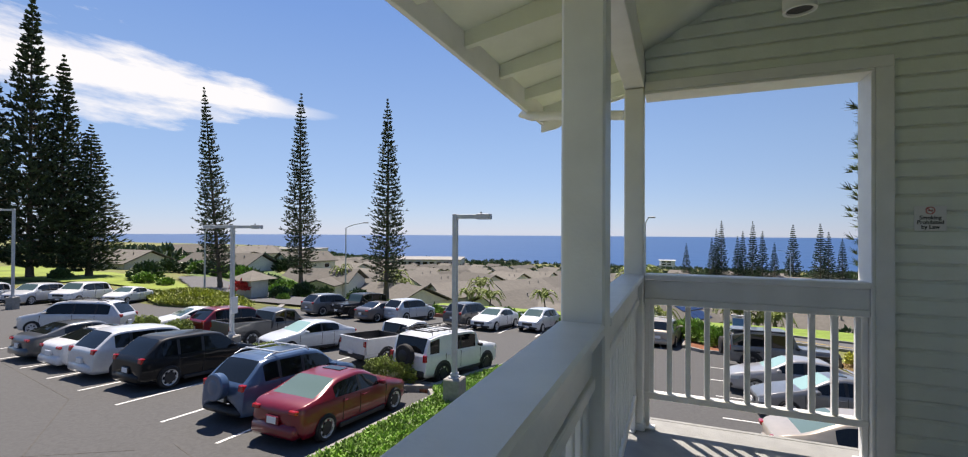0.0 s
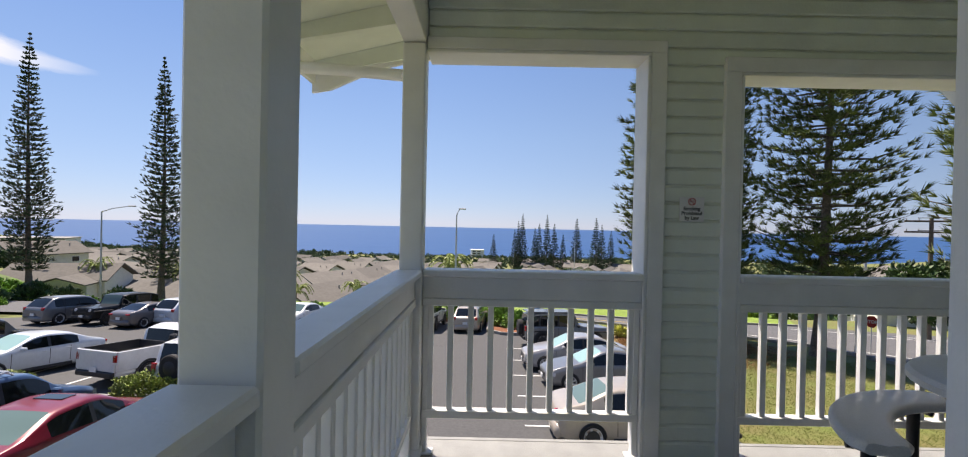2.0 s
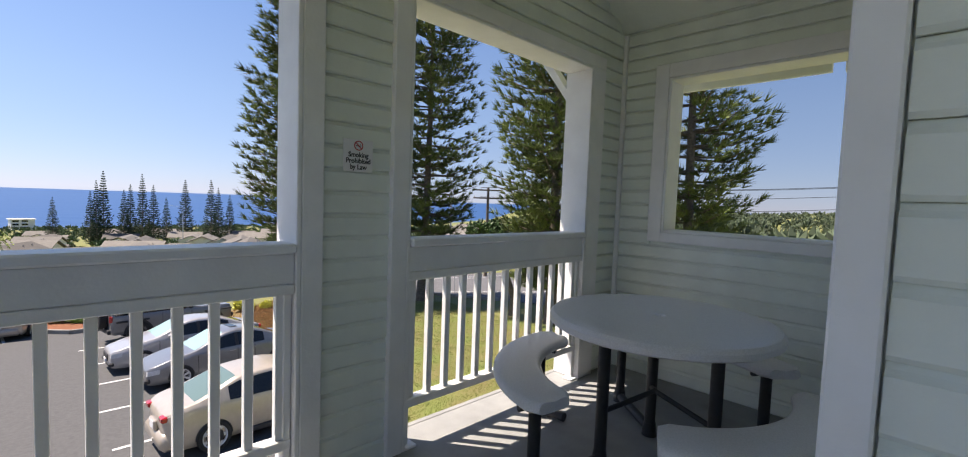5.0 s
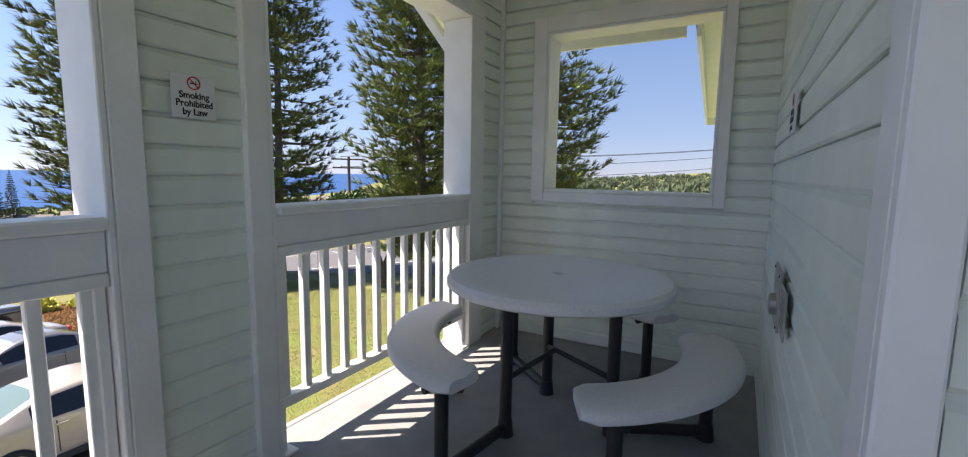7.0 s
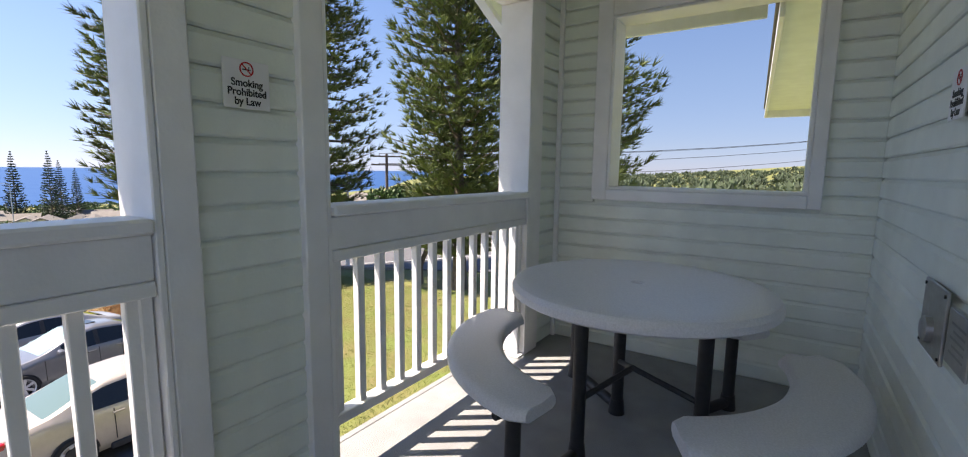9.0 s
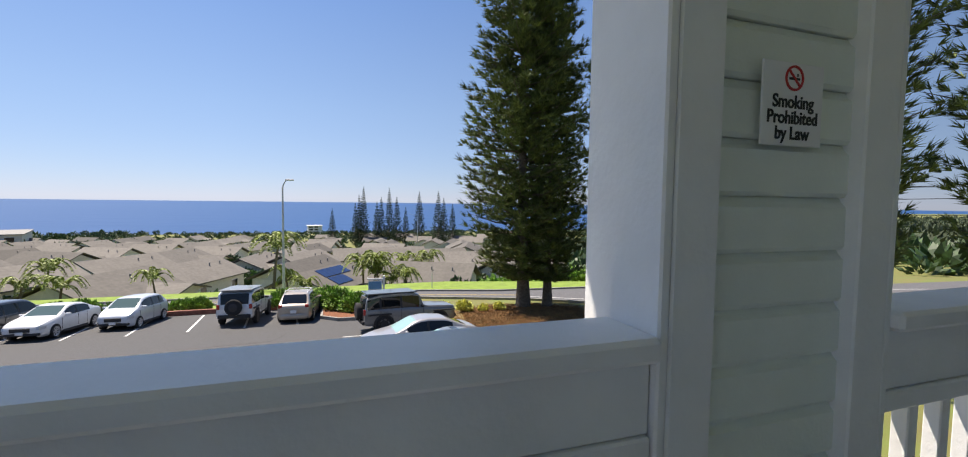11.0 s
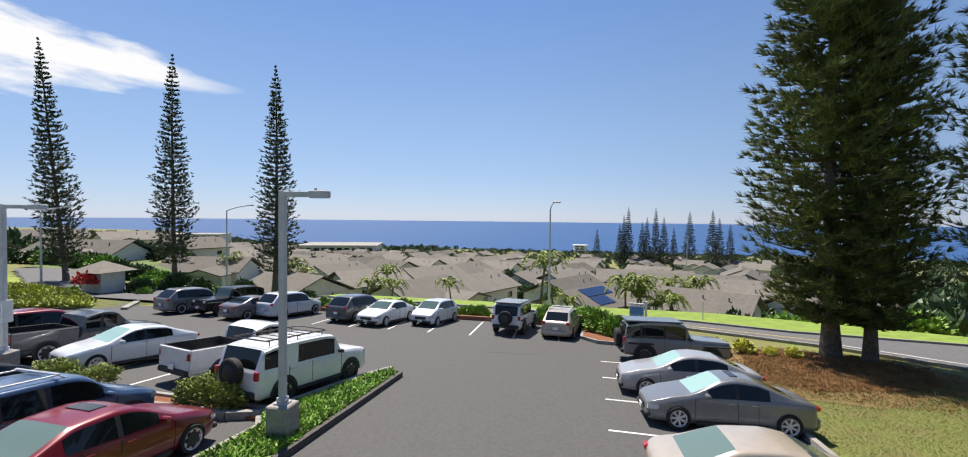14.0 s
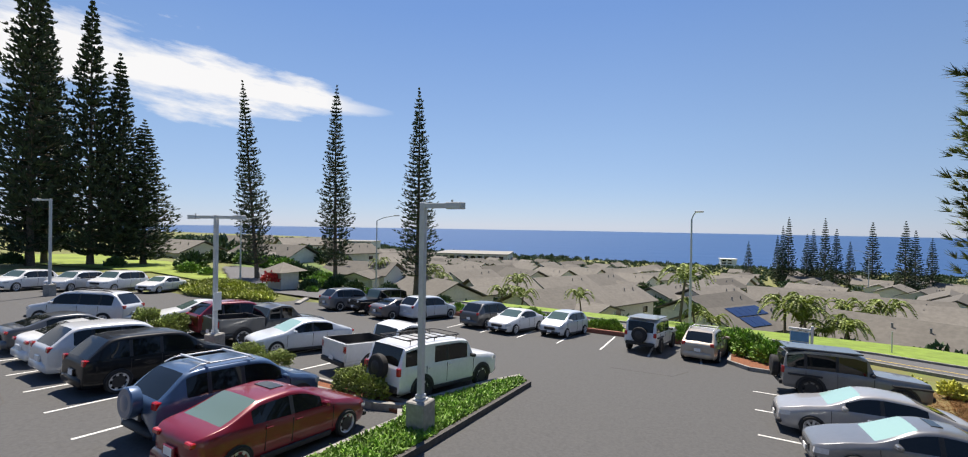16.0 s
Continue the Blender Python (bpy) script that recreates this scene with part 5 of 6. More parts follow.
conifer("pine_tree", near2, 17.55, 20.9, lot(20.9) - 0.05, (1.0, 1.0), 1.0, "tall open-branched pine with bare lower trunk", "pines on the lawn")
conifer("pine_tree", near[1], 17.4, 10.8, lot(10.8) - 0.05, (0.92, 0.95), 4.0, "big bushy green pine on the lawn edge", "pines on the lawn")
conifer("pine_tree", near2, 21.0, 6.2, lot(6.2) - 0.05, (0.9, 0.95), 5.0, "tall open-branched pine with bare lower trunk", "pines on the lawn")


def leaf_blob(m, c, r, count, size, width, rng, flat=1.0, clipped=False):
    """A bush: leaves over an uneven rounded mass."""
    for _ in range(count):
        d = Vector((rng.gauss(0, 1), rng.gauss(0, 1), abs(rng.gauss(0, 1)) * 0.9 - 0.15)).normalized()
        wob = 0.8 + 0.35 * noise.noise(d * 2.3 + Vector(c))
        if clipped:
            wob = 0.92 + 0.25 * noise.noise(d * 3.1)
            d = Vector([math.copysign(abs(q) ** 0.6, q) for q in d])
        p = Vector(c) + Vector((d.x * r[0], d.y * r[1], d.z * r[2])) * wob * rng.uniform(0.62, 1.0)
        spike(m, p, d + Vector((rng.uniform(-.7, .7), rng.uniform(-.7, .7), rng.uniform(-.2, .8))) * flat, size * rng.uniform(0.6, 1.3), width, rng.uniform(0, 6))


def bush_data(r, count, size, width, material, seed):
    m = Mesh()
    rg = random.Random(seed)
    leaf_blob(m, (0, 0, r[2] * 0.35), r, count, size, width, rg, 1.0, material is HEDGE)
    for i in range(5):
        a = rg.uniform(0, 6.28)
        m.tube([(0, 0, -0.1), (math.cos(a) * r[0] * 0.5, math.sin(a) * r[1] * 0.5, r[2] * 0.7)], [0.03, 0.012], 4, False)
    return raw("foliage", m, material)


B_HEDGE = bush_data((0.85, 0.45, 0.52), 3400, 0.085, 0.030, HEDGE, 1)
B_GREEN = bush_data((0.9, 0.8, 0.8), 900, 0.20, 0.06, LEAF, 2)
B_DARK = bush_data((2.2, 2.0, 1.8), 900, 0.55, 0.16, LEAFD, 3)
B_YEL = bush_data((0.5, 0.5, 0.48), 500, 0.15, 0.055, LEAFY, 4)
B_LIME = bush_data((2.0, 1.8, 1.3), 800, 0.5, 0.15, LEAF, 6)


def bush(data, x, y, z, s, turn, label, cat="bush", group=""):
    t = tagged(new("bush", data), label, cat, group)
    t.location, t.scale, t.rotation_euler = (x, y, z), s, (0, 0, turn)
    return t


for x, y, s in ((-9.35, 10.85, (1.25, 1.2, 1.15)), (-14.3, 11.2, (1.0, 1, 0.8)), (-15.9, 11.35, (1.1, 1.1, 0.9)), (-22.9, 12.0, (1.5, 1.3, 1.4)), (-25.6, 12.3, (1.4, 1.3, 1.4))):
    bush(B_HEDGE, x, y, lot(y) + 0.1, s, x, "clipped olive green hedge in the kerbed bed", "hedge", "hedge clumps between the bays")
for i in range(37):
    x = -31 + 0.92 * i
    if -5.5 < x < -2.0:
        continue
    bush(B_GREEN, x + rng.uniform(-.3, .3), 31.6 + rng.uniform(-.2, .3), lot(31.3) - 0.1, (rng.uniform(0.8, 1.1), 0.85, rng.uniform(0.75, 1.15)), i * 1.3, "bright green shrub behind the bay kerb", "shrub", "shrubs behind the bay kerb")
for x, y, s in ((0.6, 29.6, 1.2), (1.8, 28.6, 1.3), (2.6, 27.4, 1.2), (3.2, 26.2, 0.8), (1.2, 30.8, 1.3), (-1.6, 31.2, 1.2)):
    bush(B_GREEN, x, y, lot(y), (s, s, s), x * 2, "bright green flowering shrub in the mulch bed", "shrub", "shrubs in the mulch bed")
for x, y, s in ((7.5, 25.6, 1.0), (8.7, 25.3, 1.1), (9.8, 25.1, 0.7), (10.8, 25.0, 0.8)):
    bush(B_YEL, x, y, lot(y), (s, s, s), x * 3, "small yellow-green croton bush at the lawn edge", "bush", "yellow bushes at the lawn edge")

# palms


def palm_data(H, fronds, flen, seed):
    rg = random.Random(seed)
    m, tr = Mesh(), Mesh()
    lean = rg.uniform(-0.5, 0.5)
    pts = [Vector((lean * (i / 5) ** 2, 0, H * i / 5)) for i in range(6)]
    tr.tube(pts, [0.16, 0.12, 0.11, 0.10, 0.09, 0.09], 7)
    top = pts[-1]
    for f in range(fronds):
        a = 6.283 * f / fronds + rg.uniform(-0.2, 0.2)
        up = rg.uniform(0.6, 2.6)
        out, side = Vector((math.cos(a), math.sin(a), 0)), Vector((-math.sin(a), math.cos(a), 0))
        for s in range(30):
            q = (s + 1) / 30
            p = top + out * flen * q + Vector((0, 0, flen * (up * q - (0.55 + up * 0.75) * q * q)))
            for w in (-1, 1):
                spike(m, p, side * w + out * 0.5 + Vector((0, 0, -0.35)), flen * 0.27 * (1 - 0.6 * q), 0.052, rg.uniform(0, 6))
    return raw("crown", m, PALML), tr.data("trunk", BARK, 50)


PALML = mat("yellow_green_palm_leaf", (0.17, 0.22, 0.025), 0.55, var=0.3, scale=1.0, per=-0.35)
PALMS = [palm_data(4.2, 13, 1.9, 1), palm_data(3.2, 11, 1.7, 2)]


def palm(i, x, y, z, s):
    t = empty("palm_tree", "small green palm among the houses", "palm", "palms among the houses")
    t.location, t.scale, t.rotation_euler = (x, y, z), (s, s, s), (0, 0, x)
    part("crown", PALMS[i % 2][0], None, t)
    part("trunk", PALMS[i % 2][1], None, t)


for i, (x, y, s) in enumerate(((-3.4, 43.5, 1.2), (-2.2, 44.5, 0.9), (4.8, 49.6, 1.15), (5.7, 50.6, 1.25), (6.5, 49.8, 1.2), (7.9, 50.4, 0.95), (8.9, 49.4, 0.85), (9.8, 50.4, 1.1), (11.6, 63, 1.15), (13.0, 64, 1.25), (14.6, 63.4, 1.2), (-1.2, 47.6, 1.0), (-22.5, 46.5, 0.9), (-19.5, 45.5, 1.0), (-28, 62, 1.2), (-26, 61, 1.1), (-41, 58, 1.3), (-54, 62, 1.2), (-12.6, 45.0, 0.8), (-46, 70, 1.3))):
    palm(i, x, y, ground_z(x, y) - 0.1, s)
for i in range(250):
    x, y = rng.uniform(-105, 62), rng.choice((48.5, 49, 63.5, 64, 79, 79.5, 97, 98, 117, 141, 170, 200, 231)) + rng.uniform(-1.5, 1.5)
    if 1 < x < 10 and 58 < y < 86:
        continue
    s = rng.uniform(0.8, 1.5)
    bush(B_DARK if rng.random() < 0.55 else B_LIME, x, y, ground_z(x, y) - 0.2, (s, s, s * rng.uniform(0.6, 1.0)), i, "rounded green garden tree among the houses", "tree", "garden trees among the houses")
for x, y, s in ((24, 47, 1.3), (21.0, 50, 1.3), (9.6, 47.2, 0.95), (11.4, 47.6, 1.0), (13.2, 47.4, 0.95), (27, 44, 1.3), (19.2, 47.5, 1.6), (21.5, 45.0, 1.5), (-14, 46.8, 0.7), (-19, 47, 0.8), (-4.6, 47, 0.7), (-27, 47.5, 0.9), (-9, 47.3, 0.6)):
    bush(B_LIME, x, y, ground_z(x, y), (s, s, s), x, "bright green garden shrub below the road", "shrub", "shrubs below the road")
for x, y, s in ((-66, 36, 0.8), (-72, 30, 0.6), (-80, 22, 0.7), (-37.5, 39, 0.6)):
    bush(B_DARK, x, y, ground_z(x, y), (s, s, s), x, "rounded dark green shrub beyond the car park", "shrub", "shrubs beyond the car park")
# small leafy tree by the road
rg = random.Random(77)
t = empty("street_tree", "small dark leafy tree with forked trunk by the road", "tree")
t.location = (17.6, 13.4, lot(13.4) - 0.05)
tr = Mesh().tube([(0, 0, 0), (0.05, 0, 0.9), (-0.35, 0.2, 2.2), (-0.8, 0.4, 3.4)], [0.2, 0.17, 0.12, 0.06], 8).tube([(0.05, 0, 0.85), (0.6, -0.1, 1.9), (1.2, -0.3, 3.2)], [0.13, 0.11, 0.05], 8)
part("trunk", tr, BARK, t, smooth=50)
m = Mesh()
for _ in range(26):
    c = (rg.uniform(-2.0, 2.0), rg.uniform(-1.8, 1.8), rg.uniform(2.3, 4.6))
    leaf_blob(m, c, (0.8, 0.8, 0.55), 130, 0.24, 0.075, rg)
part("crown", raw("crown", m, LEAFD), None, t)
# woods on the far slopes and along the shore


def woods(n, area, size, material, seed, label, base=0.0):
    m, rg = Mesh(), random.Random(seed)
    for _ in range(n):
        x, y = area(rg)
        z = ground_z(x, y) + base
        s = size * rg.uniform(0.6, 1.4)
        for _ in range(26):
            d = Vector((rg.gauss(0, 1), rg.gauss(0, 1), abs(rg.gauss(0, 1)))).normalized()
            spike(m, Vector((x, y, z)) + d * s * rg.uniform(0.3, 0.8), d + Vector((0, 0, 0.3)), s * 0.7, s * 0.16, rg.uniform(0, 6))
    return tagged(new("woodland", raw("woodland", m, material)), label, "woods", kind="stuff")


woods(2600, lambda r: (r.uniform(-480, 320), r.uniform(228, 505)), 2.0, LEAFD, 3, "distant dark green trees above the shore")
woods(900, lambda r: (r.uniform(-640, -150), r.uniform(250, 720)), 3.2, LEAFD, 7, "distant dark green trees on the left shore")
woods(420, lambda r: (r.uniform(-360, -95), r.uniform(45, 330)), 2.7, LEAFD, 4, "distant bright green scrub on the left slope")
woods(1300, lambda r: (r.uniform(70, 560), r.uniform(-80, 240)), 3.0, mat("hazy_scrub", (0.062, 0.085, 0.045), 0.9, var=0.4, scale=0.05, per=-0.35), 5, "distant green scrub on the hillside")
woods(240, lambda r: (r.uniform(36, 90), r.uniform(28, 150)), 2.6, LEAFD, 6, "dark green trees behind the road")

# ---- outdoors: buildings ----


def house(x, y, rot, w, d, wing, group="bungalows below the car park", solar=False, drop=0.0, h=2.55, label="cream bungalow with grey-brown shingle roof"):
    t = empty("house", label, "house", group)
    part("wall", Mesh().box(-w / 2, w / 2, -d / 2, d / 2, -1.5, h), STUCCO, t)
    o, rise = 0.6, d * 0.25

    def gable(w, d, rise, x0, y0, turn, name):
        m = Mesh()
        hw, hd = w / 2 + o, d / 2 + o
        e = h - 0.05
        pts = [(-hw, -hd, e), (hw, -hd, e), (hw, hd, e), (-hw, hd, e), (-hw, 0, e + rise), (hw, 0, e + rise)]
        up = [(a, b, c + 0.16) for a, b, c in pts]
        vs = pts + up
        fs = [(6, 7, 11, 10), (8, 9, 10, 11), (0, 4, 5, 1), (2, 5, 4, 3), (0, 1, 7, 6), (2, 3, 9, 8), (0, 6, 10, 4), (4, 10, 9, 3), (1, 5, 11, 7), (5, 2, 8, 11)]
        m.add(vs, fs)
        ob = part(name, m, ROOF, t)
        g2 = Mesh().add([(-w / 2, -d / 2, e), (-w / 2, d / 2, e), (-w / 2, 0, e + rise * d / 2 / hd), (w / 2, -d / 2, e), (w / 2, d / 2, e), (w / 2, 0, e + rise * d / 2 / hd)], [(0, 1, 2), (3, 5, 4), (0, 2, 5, 3), (1, 4, 5, 2)])
        gw = part("gable_wall", g2, STUCCO, t)
        for q in (ob, gw):
            q.location, q.rotation_euler = (x0, y0, 0), (0, 0, turn)
        return ob

    gable(w, d, rise, 0, 0, 0, "roof")
    if wing:
        ww, wd = w * 0.42, d * 0.7
        wx = wing * w * 0.22
        part("wing_wall", Mesh().box(wx - ww / 2, wx + ww / 2, -d / 2 - wd * 0.45, -d / 2 + 0.1, -1.5, h - 0.15), STUCCO, t)
        gable(d * 0.95, ww, ww * 0.19, wx, -d * 0.46, math.pi / 2, "wing_roof").location.z = -0.15
        part("garage_door", Mesh().box(wx - ww * 0.36, wx + ww * 0.36, -d / 2 - wd * 0.45 - 0.03, -d / 2 - wd * 0.45 + 0.02, 0, 2.0, 0.01), WHITE, t)
        for i in range(3):
            part("door_groove", Mesh().box(wx - ww * 0.36, wx + ww * 0.36, -d / 2 - wd * 0.45 - 0.034, -d / 2 - wd * 0.45 - 0.031, 0.5 + 0.5 * i, 0.52 + 0.5 * i), CONC, t)
    for sx in (-0.3, 0.3):
        wnd = part("window", Mesh().box(sx * w - 0.7, sx * w + 0.7, -d / 2 - 0.05, -d / 2 + 0.02, 0.9, 2.0, 0.02), WHITE, t)
        part("pane", Mesh().box(sx * w - 0.62, sx * w + 0.62, -d / 2 - 0.056, -d / 2 - 0.049, 0.98, 1.92), GLASS, wnd)
        wnd = part("window", Mesh().box(sx * w * 0.6 - 0.7, sx * w * 0.6 + 0.7, d / 2 - 0.02, d / 2 + 0.05, 0.9, 2.0, 0.02), WHITE, t)
    for i in range(2):
        vx = w * (0.15 + 0.2 * i)
        part("roof_vent", Mesh().tube([(vx, -d * 0.2, h + rise * 0.45), (vx, -d * 0.2, h + rise * 0.9)], 0.09, 8), CONC, t)
    if solar:
        sl = math.atan2(rise, d / 2 + o)
        for i in range(5):
            for j in range(2):
                if i > 2 and j == 0:
                    continue
                m = Mesh().box(-0.5, 0.5, -0.8, 0.8, 0, 0.05, 0.01)
                ob = part("solar_panel", m, SOLAR, t, "dark blue solar panel")
                yy = -d / 2 - o + 1.6 + j * 1.65
                ob.location, ob.rotation_euler = (-2.2 + i * 1.04, yy, h + 0.14 + rise * (yy + d / 2 + o) / (d / 2 + o)), (sl, 0, 0)
    t.location, t.rotation_euler = (x, y, ground_z(x, y) + 0.1 - drop), (0, 0, radians(rot))
    return t


rg = random.Random(41)
for r, y in enumerate((56, 71, 87, 106, 128, 154, 184, 215, 246, 280, 316)):
    step = 17.5 + r * 0.8
    n = int((78 + y * 0.55 + 30 + y * 0.3) / step)
    for i in range(n):
        x = -78 - y * 0.55 + i * step + (r % 2) * step * 0.5 + rg.uniform(-1.2, 1.2)
        if y < 60 and not (-42 < x < -6):
            continue
        if x > 0 and y < 104:
            continue
        if x < -60 and y < 75:
            continue
        house(x, y + rg.uniform(-1.2, 1.2), rg.choice((68, 62, -22, 74, 158)) + rg.uniform(-6, 6), rg.uniform(10.5, 12.5), rg.uniform(7.8, 9.0), rg.choice((-1, 1, 1, 0)), solar=False)
house(-76, 57, 10, 14, 9, 1, drop=1.8)
house(-97, 52, 0, 14, 9, 0, drop=1.6)
house(-58, 62, 15, 12, 8, 1, drop=1.6)
house(1.0, 56.8, 56, 10, 7.5, 0, solar=True, label="cream bungalow with solar panels on a grey-brown roof")
house(12.4, 57, -28, 13, 8.5, 0)
for x, y, rot, w, wing in ((-2.0, 71, 62, 11, 1), (20, 69, -6, 18, 0), (18.5, 79, -3, 20, 0), (17.5, 89.5, 0, 20, 0), (-3, 88, 60, 11, -1), (12, 99, 2, 18, 0), (29, 62, 20, 11, 0)):
    house(x, y, rot, w, 8.6, wing)
house(37, 37, 70, 8.5, 7, 0, "houses beside the road", label="white house with grey roof beside the road")
# side street between the bungalows
patch("road", [(6.2, 60), (9.4, 61), (8.2, 74), (5.0, 84), (1.5, 85), (4.2, 73)], ROADM, 0, "narrow grey street between the bungalows", "road")
street = bpy.data.objects["road.001"]
for v in street.data.vertices:
    v.co.z = ground_z(v.co.x, v.co.y) + (0.06 if v.co.z > lot(v.co.y) - 0.2 else -0.3)
# long low shop roof and the hotel by the shore


def slab_block(name, label, cat, x, y, w, d, h, rot, floors, wallm, roofm):
    t = empty(name, label, cat)
    part("wall", Mesh().box(-w / 2, w / 2, -d / 2, d / 2, -3, h), wallm, t)
    part("roof", Mesh().box(-w / 2 - 0.8, w / 2 + 0.8, -d / 2 - 0.8, d / 2 + 0.8, h + 0.01, h + 0.6, 0.1), roofm, t)
    for f in range(floors):
        z = h * (f + 0.35) / floors
        for i in range(int(w / 5)):
            xx = -w / 2 + 2.5 + i * 5
            part("window", Mesh().box(xx - 1.7, xx + 1.7, -d / 2 - 0.12, -d / 2 + 0.05, z, z + h / floors * 0.5), GLASS, t)
    t.location, t.rotation_euler = (x, y, ground_z(x, y)), (0, 0, radians(rot))


slab_block("shop_building", "long low shop building with flat white roof", "building", -172, 300, 52, 40, 7.5, 20, 1, STUCCO, CONC)
slab_block("shop_building", "long low shop building with flat white roof", "building", -330, 330, 50, 30, 6.0, 25, 1, STUCCO, CONC)
slab_block("hotel", "white many-storeyed hotel near the shore", "building", -8, 490, 13, 10, 7.5, 10, 3, WHITE, WHITE)

# ---- car park fittings ----


def lamp_post(x, y, top, arms, label, block=True, turn=0.0, w=0.075):
    t = empty("lamp_post", label, "lamp post")
    z0 = lot(y)
    if block:
        part("base_block", Mesh().box(-0.28, 0.28, -0.28, 0.28, -0.1, 0.90, 0.03), CONC, t)
        part("base_plate", Mesh().box(-0.15, 0.15, -0.15, 0.15, 0.901, 0.94, 0.01), GALV, t)
        part("base_cover", Mesh().box(-0.11, 0.11, -0.11, 0.11, 0.941, 1.06, 0.02), GALV, t)
    h = top - z0
    part("pole", Mesh().box(-w, w, -w, w, 0.9 if block else 0, h, 0.012), GALV, t)
    for a in arms:
        s = 1 if a > 0 else -1
        x0, x1 = sorted((s * w, a))
        part("arm", Mesh().box(x0, x1 if s > 0 else x1, -0.075, 0.075, h - 0.15, h - 0.02, 0.01), GALV, t)
        x0, x1 = sorted((a - s * 0.42, a + s * 0.02))
        part("lamp_head", Mesh().box(x0, x1, -0.13, 0.13, h - 0.17, h, 0.015), GALV, t)
        part("lens", Mesh().box(x0 + 0.03, x1 - 0.03, -0.11, 0.11, h - 0.178, h - 0.171), HLAMP, t)
        part("light_sensor", Mesh().tube([(a - s * 0.3, 0, h), (a - s * 0.3, 0, h + 0.06)], 0.03, 8), STEEL, t)
    t.location, t.rotation_euler = (x, y, z0), (0, 0, radians(turn))
    return t


lamp_post(-6.13, 9.6, 1.92, (1.16,), "grey square car park lamp post on a concrete block", turn=2)
lamp_post(-18.1, 11.35, 1.62, (1.42, -1.42), "grey square lamp post with two arms", turn=12)
lamp_post(-44.8, 14.6, 2.9, (-1.5,), "grey square lamp post at the far bays", turn=20)
pn = tagged(part("notice_board", Mesh().box(-0.02, 0.02, -0.16, 0.16, 0, 0.75, 0.005), WHITE), "small white notice on the lamp post", "sign")
pn.location = (-17.99, 11.38, -2.35)


def street_lamp(x, y, z0, h, arm, turn, label):
    t = empty("street_lamp", label, "street lamp")
    part("pole", Mesh().tube([(0, 0, 0), (0, 0, h * 0.5), (0, 0, h)], [0.11, 0.085, 0.06], 10), GALV, t, smooth=40)
    part("arm", Mesh().tube([(0, 0, h), (arm * 0.4, 0, h + 0.35), (arm, 0, h + 0.6)], [0.05, 0.045, 0.04], 8), GALV, t, smooth=40)
    part("lamp_head", Mesh().box(arm - 0.1, arm + 0.55, -0.13, 0.13, h + 0.54, h + 0.68, 0.04), GALV, t)
    t.location, t.rotation_euler = (x, y, z0), (0, 0, radians(turn))


street_lamp(-2.25, 39.45, -6.6, 8.72, 0.3, 0, "grey street lamp beyond the parked cars")
street_lamp(-36.5, 41.5, -6.8, 8.6, 2.4, 10, "grey street lamp with curved arm")
street_lamp(-49.5, 33.0, -6.0, 7.4, 2.4, 15, "grey street lamp with curved arm")
street_lamp(-64, 62, -7.5, 7.6, 2.4, 15, "grey street lamp with curved arm")
street_lamp(30, 150, -13, 9, -3.0, 0, "grey street lamp with curved arm")
street_lamp(26.5, 29, -5.6, 8.3, -1.8, 40, "grey street lamp with curved arm")

# planted islands and kerbs


def kerb_line(pts, material, w, h, label, closed=False):
    for a, b in zip(pts, pts[1:] + (pts[:1] if closed else [])):
        strip("kerb", a, b, w, material, h, label, "kerb", None, h + 0.2)


isl = [(-5.55, -1.0), (-5.60, 9.0), (-5.85, 15.7), (-6.25, 16.1), (-6.75, 14.6), (-7.45, 10.6), (-6.95, 9.9), (-6.9, 5.0), (-6.9, -1.0)]
patch("planting_bed", isl, mat("dark_bed_soil", (0.05, 0.06, 0.02), 0.95, var=0.3), 0.13, "soil of the planted island", "bed")
kerb_line([(-5.45, -1.0), (-5.50, 9.0), (-5.72, 15.8), (-6.25, 16.25)], DARKK, 0.14, 0.17, "dark kerb of the planted island")
kerb_line([(-6.3, 16.2), (-6.85, 14.6), (-7.6, 10.7), (-8.4, 10.35), (-26.5, 10.4)], CONC, 0.22, 0.22, "grey concrete kerb round the planted bed")
kerb_line([(-7.45, 10.4), (-7.02, 9.85), (-7.0, -1.0)], CONC, 0.14, 0.19, "grey concrete kerb of the planted island")
kerb_line([(-7.6, 11.15), (-26.5, 11.5)], CONC, 0.15, 0.17, "grey concrete kerb round the planted bed")
patch("planting_bed", [(-7.6, 10.45), (-7.7, 11.1), (-26.5, 11.45), (-26.5, 10.45)], MULCH, 0.10, "bare soil bed between the bays", "bed")


def inside(p, poly):
    c = False
    for (x0, y0), (x1, y1) in zip(poly, poly[1:] + poly[:1]):
        if (y0 > p[1]) != (y1 > p[1]) and p[0] < (x1 - x0) * (p[1] - y0) / (y1 - y0) + x0:
            c = not c
    return c


